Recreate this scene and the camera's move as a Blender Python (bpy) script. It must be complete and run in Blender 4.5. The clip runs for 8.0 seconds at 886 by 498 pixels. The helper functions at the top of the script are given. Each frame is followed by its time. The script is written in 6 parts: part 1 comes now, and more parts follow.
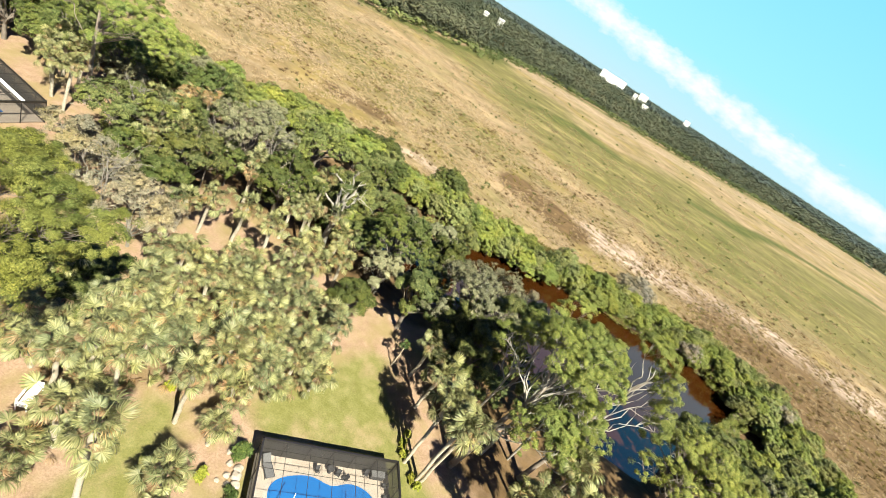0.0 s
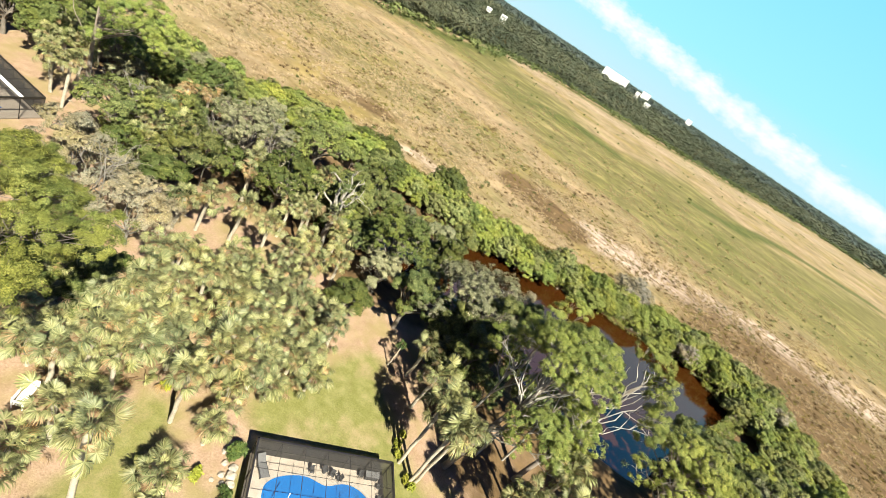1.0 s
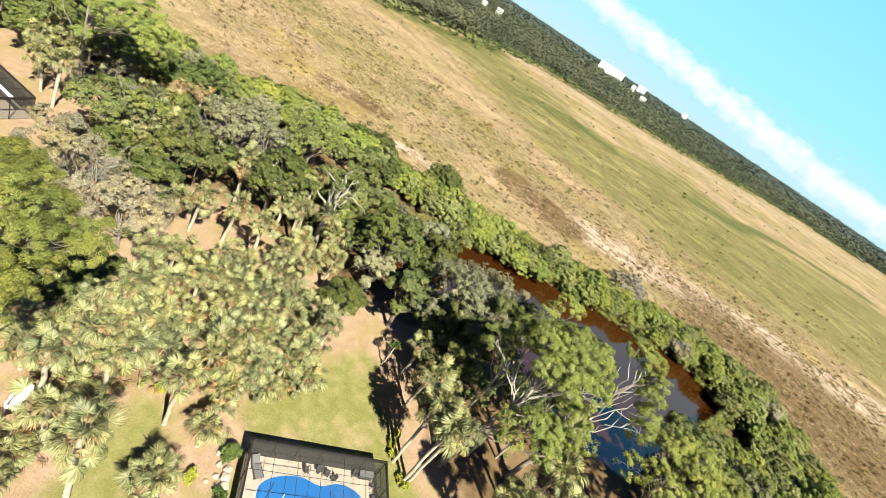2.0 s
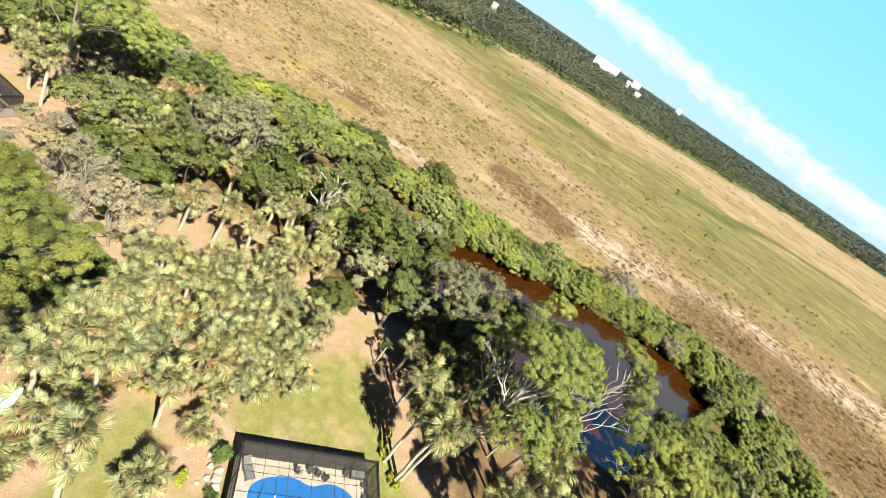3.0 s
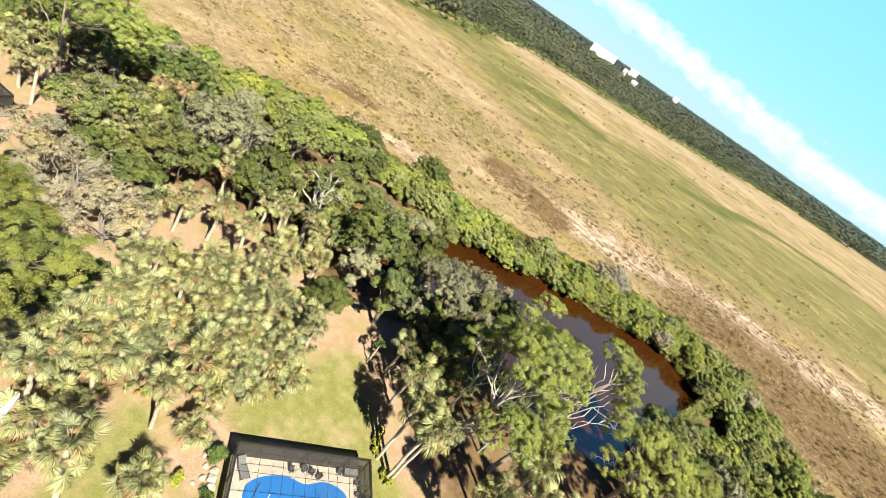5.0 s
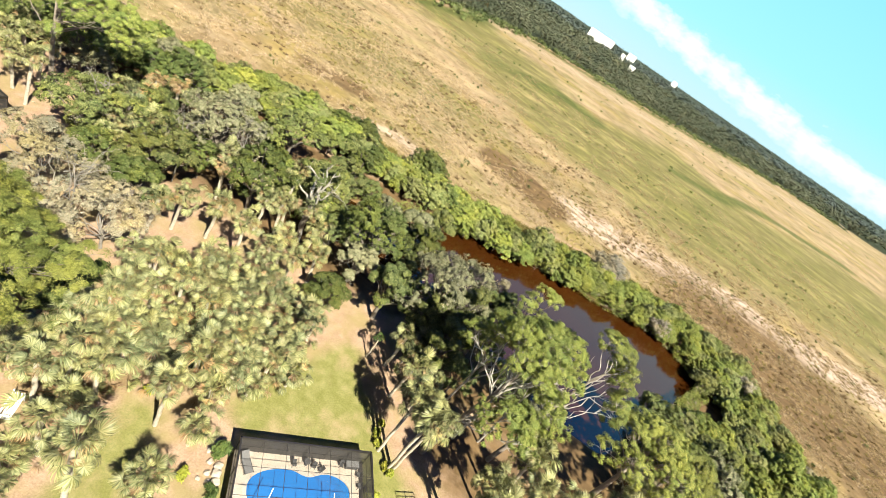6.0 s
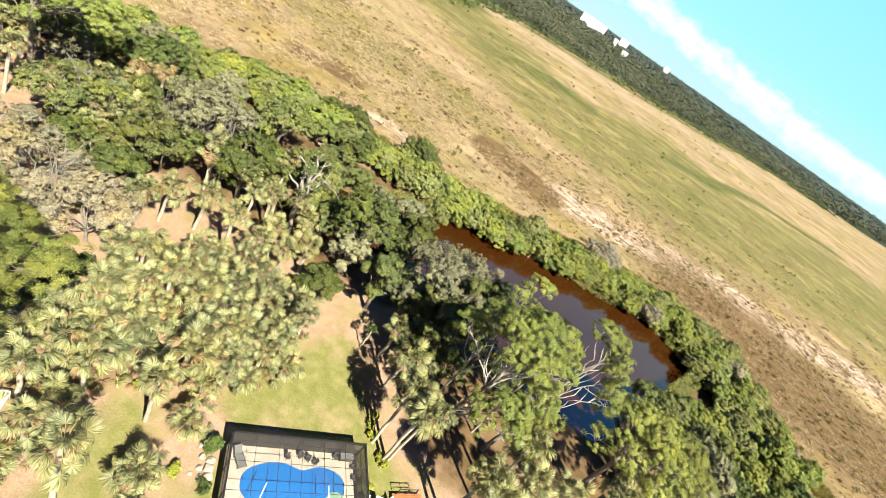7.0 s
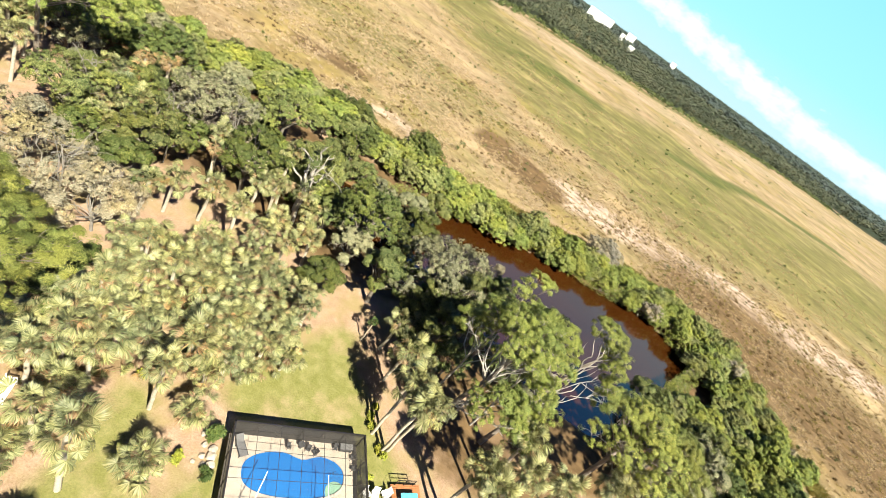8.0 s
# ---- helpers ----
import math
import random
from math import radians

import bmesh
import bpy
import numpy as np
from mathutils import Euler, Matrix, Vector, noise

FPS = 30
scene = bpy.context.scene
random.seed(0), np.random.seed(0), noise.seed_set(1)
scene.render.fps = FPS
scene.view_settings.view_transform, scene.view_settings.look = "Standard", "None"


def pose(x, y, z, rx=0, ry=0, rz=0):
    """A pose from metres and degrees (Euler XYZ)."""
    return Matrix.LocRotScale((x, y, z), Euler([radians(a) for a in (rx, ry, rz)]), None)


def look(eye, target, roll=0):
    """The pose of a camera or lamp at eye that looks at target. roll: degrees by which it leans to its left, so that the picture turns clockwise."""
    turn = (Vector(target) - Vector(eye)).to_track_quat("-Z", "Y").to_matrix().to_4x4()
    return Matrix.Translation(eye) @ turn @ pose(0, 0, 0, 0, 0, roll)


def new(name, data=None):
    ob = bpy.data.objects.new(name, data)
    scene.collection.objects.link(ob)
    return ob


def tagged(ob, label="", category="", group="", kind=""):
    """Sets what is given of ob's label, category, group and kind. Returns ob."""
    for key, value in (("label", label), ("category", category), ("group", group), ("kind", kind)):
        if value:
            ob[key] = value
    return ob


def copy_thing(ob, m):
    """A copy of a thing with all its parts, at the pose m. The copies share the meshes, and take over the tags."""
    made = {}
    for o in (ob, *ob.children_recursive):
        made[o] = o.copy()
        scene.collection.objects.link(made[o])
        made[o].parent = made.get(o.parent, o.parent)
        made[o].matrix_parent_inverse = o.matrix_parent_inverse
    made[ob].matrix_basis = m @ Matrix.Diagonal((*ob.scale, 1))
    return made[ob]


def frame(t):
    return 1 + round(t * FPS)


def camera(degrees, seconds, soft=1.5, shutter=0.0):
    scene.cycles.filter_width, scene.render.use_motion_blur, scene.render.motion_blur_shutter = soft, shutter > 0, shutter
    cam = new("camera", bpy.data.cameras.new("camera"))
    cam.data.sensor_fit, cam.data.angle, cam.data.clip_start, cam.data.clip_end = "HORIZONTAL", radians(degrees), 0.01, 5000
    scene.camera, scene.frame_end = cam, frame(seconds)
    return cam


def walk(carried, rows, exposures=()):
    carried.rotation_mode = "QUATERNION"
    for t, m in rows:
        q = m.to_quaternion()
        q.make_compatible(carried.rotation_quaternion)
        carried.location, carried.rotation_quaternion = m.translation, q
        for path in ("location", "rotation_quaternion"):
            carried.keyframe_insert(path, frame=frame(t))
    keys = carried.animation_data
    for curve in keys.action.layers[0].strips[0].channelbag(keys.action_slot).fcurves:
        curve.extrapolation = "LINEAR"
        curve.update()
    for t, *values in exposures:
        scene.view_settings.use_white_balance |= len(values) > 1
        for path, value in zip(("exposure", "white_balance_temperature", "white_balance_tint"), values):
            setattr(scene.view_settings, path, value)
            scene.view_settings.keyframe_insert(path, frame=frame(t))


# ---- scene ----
cam = camera(86.3, 8.0, soft=0.85)
PATH = [
    (0, (3.761, 4.839, 36.289), (3.435, 6.59, 35.38), 32.8),
    (0.5, (3.724, 4.923, 36.64), (3.401, 6.671, 35.723), 33.3),
    (1, (3.663, 5.05, 36.874), (3.347, 6.797, 35.952), 33.6),
    (1.5, (3.606, 5.128, 37.207), (3.302, 6.874, 36.279), 33.7),
    (3, (3.51, 5.379, 38.242), (3.25, 7.127, 37.304), 34.3),
    (3.5, (3.417, 5.444, 38.545), (3.172, 7.193, 37.606), 34.8),
    (4, (3.378, 5.487, 38.874), (3.141, 7.234, 37.928), 35.1),
    (4.5, (3.282, 5.504, 39.199), (3.053, 7.247, 38.246), 35.0),
    (6, (3.11, 5.377, 40.424), (2.922, 7.101, 39.428), 34.4),
    (6.5, (3.044, 5.664, 40.458), (2.885, 7.384, 39.449), 34.4),
    (7, (2.893, 5.948, 40.342), (2.76, 7.664, 39.323), 34.9),
    (7.5, (2.849, 5.863, 40.509), (2.723, 7.569, 39.473), 35.6),
    (8, (2.828, 5.722, 40.689), (2.706, 7.424, 39.646), 36.0),
]
walk(cam, [(t, look(eye, target, roll)) for t, eye, target, roll in PATH],
     exposures=[(0.0, 1.80, 6600, 9), (4.0, 1.86, 6640, 10), (8.0, 1.93, 6690, 11)])

# ---- light ----
SUN_DIR = Vector((0.482, -0.465, 0.743)).normalized()      # towards the sun
world = bpy.data.worlds.new("world")
scene.world = world
world.use_nodes = True
wn = world.node_tree
sky = wn.nodes.new("ShaderNodeTexSky")
sky.sky_type = "NISHITA"
sky.sun_disc = False
sky.sun_elevation = math.asin(SUN_DIR.z)
sky.sun_rotation = math.atan2(SUN_DIR.x, SUN_DIR.y)
sky.air_density, sky.dust_density, sky.ozone_density = 0.15, 0.1, 0.5
wn.links.new(sky.outputs[0], wn.nodes["Background"].inputs["Color"])
wn.nodes["Background"].inputs["Strength"].default_value = 0.05

sun = new("sun", bpy.data.lights.new("sun", "SUN"))
sun.data.energy, sun.data.angle, sun.data.color = 5.0, radians(0.53), (1.0, 0.95, 0.78)
sun.matrix_world = look(SUN_DIR * 100, (0, 0, 0))
SKY_LOW, SKY_MID, SKY_HIGH, SKY_TOP, SKY_CLOUD = (0.168, 0.2576, 0.2912), (0.108, 0.262, 0.31), (0.056, 0.21, 0.305), (0.001, 0.03, 0.38), (0.3024, 0.308, 0.308)


# ---- materials ----
def mat(name, rough=0.7, metal=0.0, spec=0.5):
    m = bpy.data.materials.new(name)
    m.use_nodes = True
    b = m.node_tree.nodes["Principled BSDF"]
    b.inputs["Roughness"].default_value, b.inputs["Metallic"].default_value = rough, metal
    b.inputs["Specular IOR Level"].default_value = spec
    return m, m.node_tree, b


def noise_fac(nt, scale, detail=4.0, rough=0.6, src=None, stretch=None):
    n = nt.nodes.new("ShaderNodeTexNoise")
    n.inputs["Scale"].default_value, n.inputs["Detail"].default_value, n.inputs["Roughness"].default_value = scale, detail, rough
    if src is None:
        src = nt.nodes.new("ShaderNodeTexCoord").outputs["Object"]
    if stretch:
        mp = nt.nodes.new("ShaderNodeMapping")
        mp.inputs["Scale"].default_value = stretch
        nt.links.new(src, mp.inputs["Vector"])
        src = mp.outputs[0]
    nt.links.new(src, n.inputs["Vector"])
    return n.outputs["Fac"]


def ramp(nt, fac, stops):
    r = nt.nodes.new("ShaderNodeValToRGB")
    while len(r.color_ramp.elements) < len(stops):
        r.color_ramp.elements.new(0.5)
    for e, (p, c) in zip(r.color_ramp.elements, stops):
        e.position, e.color = p, (*c, 1)
    nt.links.new(fac, r.inputs[0])
    return r.outputs[0]


def mixc(nt, fac, a, b, mode="MIX"):
    m = nt.nodes.new("ShaderNodeMix")
    m.data_type, m.blend_type = "RGBA", mode
    for sock, v in ((m.inputs[0], fac), (m.inputs[6], a), (m.inputs[7], b)):
        if hasattr(v, "is_linked"):
            nt.links.new(v, sock)
        else:
            sock.default_value = v if isinstance(v, float) else (*v, 1)
    return m.outputs[2]


def bump(nt, b, height, strength, dist=0.05):
    n = nt.nodes.new("ShaderNodeBump")
    n.inputs["Strength"].default_value, n.inputs["Distance"].default_value = strength, dist
    nt.links.new(height, n.inputs["Height"])
    nt.links.new(n.outputs[0], b.inputs["Normal"])


def plain(name, c1, c2, scale=3.0, rough=0.7, metal=0.0, bumps=0.15, spec=0.5):
    """A surface of two tones at two scales, with a fine relief."""
    m, nt, b = mat(name, rough, metal, spec)
    f = noise_fac(nt, scale, 6)
    col = ramp(nt, f, [(0.3, c1), (0.7, c2)])
    g = noise_fac(nt, scale * 9, 3)
    col = mixc(nt, 0.25, col, ramp(nt, g, [(0.35, tuple(0.6 * v for v in c1)), (0.65, c2)]))
    nt.links.new(col, b.inputs["Base Color"])
    if bumps:
        bump(nt, b, g, bumps, 0.03)
    return m


def leaf(name, dark, mid, light, rough=0.6, glow=0.06, spec=0.14, patch=0.55, cool=(0.80, 0.86, 0.95), warm=(1.2, 1.13, 0.86)):
    """Leaves: each takes a tone of its own, and lets some light through."""
    m, nt, b = mat(name, rough, 0.0, spec)
    geo = nt.nodes.new("ShaderNodeNewGeometry")
    info = nt.nodes.new("ShaderNodeObjectInfo")
    col = ramp(nt, geo.outputs["Random Per Island"], [(0.0, dark), (0.45, mid), (1.0, light)])
    big = noise_fac(nt, patch, 3)
    col = mixc(nt, ramp(nt, big, [(0.35, (0, 0, 0)), (0.7, (0.6, 0.6, 0.6))]), col, mid)
    stand = noise_fac(nt, 0.33, 3, 0.6, geo.outputs["Position"])
    col = mixc(nt, 1.0, col, ramp(nt, stand, [(0.34, cool), (0.5, (1.0, 1.0, 1.0)), (0.66, warm)]), "MULTIPLY")
    hsv = nt.nodes.new("ShaderNodeHueSaturation")
    mr = nt.nodes.new("ShaderNodeMapRange")
    mr.inputs["To Min"].default_value, mr.inputs["To Max"].default_value = 0.8, 1.22
    nt.links.new(info.outputs["Random"], mr.inputs["Value"])
    nt.links.new(mr.outputs[0], hsv.inputs["Value"])
    odd = nt.nodes.new("ShaderNodeMath")
    odd.operation = "MULTIPLY"
    odd.inputs[1].default_value = 7.31
    nt.links.new(info.outputs["Random"], odd.inputs[0])
    frac = nt.nodes.new("ShaderNodeMath")
    frac.operation = "FRACT"
    nt.links.new(odd.outputs[0], frac.inputs[0])
    mh = nt.nodes.new("ShaderNodeMapRange")
    mh.inputs["To Min"].default_value, mh.inputs["To Max"].default_value = 0.489, 0.511
    nt.links.new(frac.outputs[0], mh.inputs["Value"])
    nt.links.new(mh.outputs[0], hsv.inputs["Hue"])
    nt.links.new(col, hsv.inputs["Color"])
    nt.links.new(hsv.outputs[0], b.inputs["Base Color"])
    tr = nt.nodes.new("ShaderNodeBsdfTranslucent")
    nt.links.new(mixc(nt, 1.0, hsv.outputs[0], (1.3, 1.25, 0.6), "MULTIPLY"), tr.inputs["Color"])
    mx = nt.nodes.new("ShaderNodeMixShader")
    mx.inputs[0].default_value = glow
    nt.links.new(b.outputs[0], mx.inputs[1])
    nt.links.new(tr.outputs[0], mx.inputs[2])
    nt.links.new(mx.outputs[0], nt.nodes["Material Output"].inputs["Surface"])
    return m


def wood_leaf(name, dark, mid, light):
    """Leaves of woods seen from afar: stands of one tone, with some scatter within."""
    m, nt, b = mat(name, 0.7, 0.0, 0.15)
    geo = nt.nodes.new("ShaderNodeNewGeometry")
    a = noise_fac(nt, 0.011, 5, 0.6, geo.outputs["Position"])
    add = nt.nodes.new("ShaderNodeMath")
    add.operation = "MULTIPLY_ADD"
    nt.links.new(geo.outputs["Random Per Island"], add.inputs[0])
    add.inputs[1].default_value = 0.10
    single = noise_fac(nt, 0.09, 2, 0.5, geo.outputs["Position"])
    both = nt.nodes.new("ShaderNodeMath")
    both.operation = "MULTIPLY_ADD"
    nt.links.new(single, both.inputs[0])
    both.inputs[1].default_value = 0.55
    nt.links.new(a, both.inputs[2])
    shift = nt.nodes.new("ShaderNodeMath")
    shift.operation = "SUBTRACT"
    nt.links.new(both.outputs[0], shift.inputs[0])
    shift.inputs[1].default_value = 0.275
    nt.links.new(shift.outputs[0], add.inputs[2])
    nt.links.new(ramp(nt, add.outputs[0], [(0.42, dark), (0.58, mid), (0.76, light)]), b.inputs["Base Color"])
    return m


OAK = leaf("oak_leaf", (0.026, 0.042, 0.012), (0.08, 0.096, 0.029), (0.19, 0.194, 0.078))
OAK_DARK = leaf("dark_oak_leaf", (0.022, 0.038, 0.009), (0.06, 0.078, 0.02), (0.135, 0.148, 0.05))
OAK_GREY = leaf("mossy_oak_leaf", (0.06, 0.066, 0.034), (0.136, 0.139, 0.077), (0.268, 0.26, 0.168), cool=(0.9, 0.92, 0.95), warm=(1.06, 1.05, 0.98))
BARE = leaf("thin_grey_leaf", (0.085, 0.078, 0.048), (0.17, 0.153, 0.098), (0.27, 0.248, 0.18))
MANGROVE = leaf("mangrove_leaf", (0.045, 0.07, 0.012), (0.13, 0.158, 0.033), (0.255, 0.265, 0.09))
MANGROVE_B = leaf("buttonwood_leaf", (0.06, 0.074, 0.021), (0.138, 0.153, 0.05), (0.262, 0.26, 0.122))
DEADSHRUB = leaf("dry_shrub_twig", (0.1232, 0.1064, 0.0784), (0.2128, 0.1904, 0.1512), (0.308, 0.28, 0.2352), glow=0.15)
NEEDLE = leaf("pine_needle", (0.032, 0.053, 0.01), (0.128, 0.15, 0.034), (0.275, 0.282, 0.088), cool=(0.74, 0.84, 0.92), warm=(1.14, 1.12, 0.95))
SLASH = leaf("dense_pine_needle", (0.023, 0.034, 0.008), (0.094, 0.099, 0.021), (0.208, 0.2, 0.058), cool=(0.74, 0.84, 0.92), warm=(1.14, 1.12, 0.95))
PALM = leaf("palm_leaf", (0.045, 0.054, 0.02), (0.143, 0.15, 0.06), (0.292, 0.278, 0.142), rough=0.5, spec=0.25, cool=(0.72, 0.80, 0.90), warm=(1.12, 1.08, 0.92))
PALM_DRY = leaf("dry_palm_leaf", (0.1232, 0.0728, 0.0336), (0.2352, 0.1568, 0.084), (0.3472, 0.2632, 0.1624), glow=0.2)
YELLOW = leaf("yellow_green_leaf", (0.0784, 0.0952, 0.0112), (0.168, 0.1792, 0.0224), (0.28, 0.2576, 0.056))
AGAVE = leaf("shrub_leaf", (0.0168, 0.0336, 0.0084), (0.0392, 0.0672, 0.0168), (0.0896, 0.112, 0.0336))
FAR_LEAF = wood_leaf("far_wood_leaf", (0.036, 0.045, 0.026), (0.066, 0.074, 0.042), (0.105, 0.108, 0.062))
SCRUB = wood_leaf("marsh_edge_leaf", (0.06, 0.08, 0.026), (0.1, 0.122, 0.04), (0.145, 0.155, 0.06))
# leaves beyond 1500 m: the cool cast of haze is put into their colour
FAR_HAZED = wood_leaf("hazed_wood_leaf", (0.0308, 0.0414, 0.0364), (0.0504, 0.0638, 0.056), (0.0784, 0.0924, 0.0784))
FAR_PALE = leaf("far_bare_leaf", (0.056, 0.056, 0.028), (0.1008, 0.0952, 0.0504), (0.168, 0.1568, 0.0952), patch=0.012)
GRASS_DRY = leaf("dry_marsh_blade", (0.17, 0.13, 0.077), (0.3, 0.235, 0.15), (0.4, 0.325, 0.225), glow=0.2, patch=0.1, cool=(0.85, 0.84, 0.82), warm=(1.1, 1.08, 1.05))
GRASS_PINK = leaf("bleached_marsh_blade", (0.2128, 0.1596, 0.112), (0.336, 0.2632, 0.2016), (0.4256, 0.3528, 0.2912), glow=0.2, patch=0.1, cool=(0.88, 0.86, 0.84), warm=(1.06, 1.05, 1.03))
GRASS_BROWN = leaf("brown_marsh_blade", (0.0784, 0.056, 0.028), (0.1456, 0.1064, 0.056), (0.224, 0.168, 0.0952), glow=0.2, patch=0.1, cool=(0.85, 0.84, 0.8), warm=(1.1, 1.08, 1.02))
GRASS_GREEN = leaf("green_marsh_blade", (0.0672, 0.0616, 0.0134), (0.1456, 0.1232, 0.0364), (0.2352, 0.196, 0.0728), glow=0.2, cool=(0.85, 0.86, 0.82), warm=(1.1, 1.08, 1.0))
BARK = plain("oak_bark", (0.056, 0.0448, 0.0336), (0.168, 0.1456, 0.1232), 2.5, 0.9, bumps=0.5)
BARK_PALE = plain("pale_pine_bark", (0.112, 0.0868, 0.0672), (0.2576, 0.224, 0.1904), 2.0, 0.85, bumps=0.4)
GREYWOOD = plain("grey_dead_wood", (0.0896, 0.0784, 0.0672), (0.2128, 0.196, 0.1736), 2.0, 0.9)
BARK_WHITE = plain("bleached_dead_wood", (0.1792, 0.1624, 0.14), (0.336, 0.3192, 0.2912), 2.0, 0.85)
PALM_TRUNK = plain("palm_trunk_bark", (0.2128, 0.1848, 0.14), (0.4032, 0.364, 0.2968), 3.0, 0.9, bumps=0.5)
BRONZE = plain("dark_bronze_aluminium", (0.012, 0.011, 0.010), (0.028, 0.025, 0.022), 4, 0.45, 0.3, 0.02)
WHITE = plain("white_painted_metal", (0.72, 0.72, 0.70), (0.85, 0.85, 0.83), 5, 0.5, bumps=0.03)
ROCK = plain("pale_limestone", (0.2, 0.17, 0.135), (0.36, 0.32, 0.27), 4, 0.9, bumps=0.5)
CHARCOAL = plain("charcoal_fabric", (0.02, 0.02, 0.022), (0.06, 0.06, 0.065), 8, 0.8)
GREYMESH = plain("grey_sling_fabric", (0.0896, 0.0896, 0.0952), (0.1568, 0.1568, 0.1624), 8, 0.8)
ORANGE = plain("orange_stained_timber", (0.2016, 0.0728, 0.0252), (0.308, 0.1288, 0.0504), 5, 0.6)
TARP = plain("blue_vinyl_cover", (0.05, 0.30, 0.62), (0.10, 0.42, 0.75), 4, 0.4, bumps=0.05)
COPING = plain("pale_pool_coping", (0.3472, 0.308, 0.2632), (0.4368, 0.4032, 0.3584), 5, 0.7)
CONCRETE = plain("pale_house_render", (0.60, 0.59, 0.57), (0.82, 0.81, 0.79), 0.05, 0.8, bumps=0.0)
DARKGLASS = plain("grey_window_glass", (0.30, 0.33, 0.36), (0.42, 0.45, 0.48), 0.2, 0.15, bumps=0.0)
MUD = plain("dark_house_roof", (0.056, 0.0476, 0.042), (0.1232, 0.1064, 0.0952), 1.5, 0.85)


def deck_material():
    m, nt, b = mat("cream_pool_deck", 0.75)
    col = ramp(nt, noise_fac(nt, 1.2, 6), [(0.3, (0.37, 0.305, 0.25)), (0.7, (0.46, 0.4, 0.34))])
    col = mixc(nt, 0.3, col, ramp(nt, noise_fac(nt, 30, 2), [(0.4, (0.252, 0.2072, 0.168)), (0.6, (0.448, 0.392, 0.336))]))
    nt.links.new(col, b.inputs["Base Color"])
    return m


def screen_material(name, share):
    """Insect screen: dark mesh that lets most of the light through."""
    m, nt, b = mat(name, 0.6)
    b.inputs["Base Color"].default_value = (0.075, 0.07, 0.066, 1)
    t = nt.nodes.new("ShaderNodeBsdfTransparent")
    mx = nt.nodes.new("ShaderNodeMixShader")
    mx.inputs[0].default_value = share
    nt.links.new(t.outputs[0], mx.inputs[1])
    nt.links.new(b.outputs[0], mx.inputs[2])
    nt.links.new(mx.outputs[0], nt.nodes["Material Output"].inputs["Surface"])
    return m


def water_material(name, c1, c2, rough, scale, strength):
    m, nt, b = mat(name, rough, 0.0, 0.9)
    b.inputs["IOR"].default_value = 1.33
    nt.links.new(ramp(nt, noise_fac(nt, 0.06, 3), [(0.3, c1), (0.7, c2)]), b.inputs["Base Color"])
    bump(nt, b, noise_fac(nt, scale, 3), strength, 0.02)
    return m


DECK = deck_material()
SCREEN = screen_material("dark_roof_screen", 0.16)
SCREEN_WALL = screen_material("dark_wall_screen", 0.8)
SCREEN_PALE = screen_material("sunlit_screen", 0.12)
SCREEN_SIDE = screen_material("fine_side_screen", 0.34)
SCREEN_GREY = screen_material("grey_side_screen", 0.5)
CREEK = water_material("tannin_brown_water", (0.021, 0.0068, 0.0012), (0.03, 0.0098, 0.002), 0.09, 1.6, 0.03)
POOL = water_material("blue_pool_water", (0.0034, 0.0952, 0.336), (0.0067, 0.1344, 0.392), 0.03, 2.5, 0.10)
SHELF = water_material("pale_green_shallow_water", (0.14, 0.28, 0.2016), (0.2016, 0.3248, 0.2352), 0.05, 2.5, 0.1)


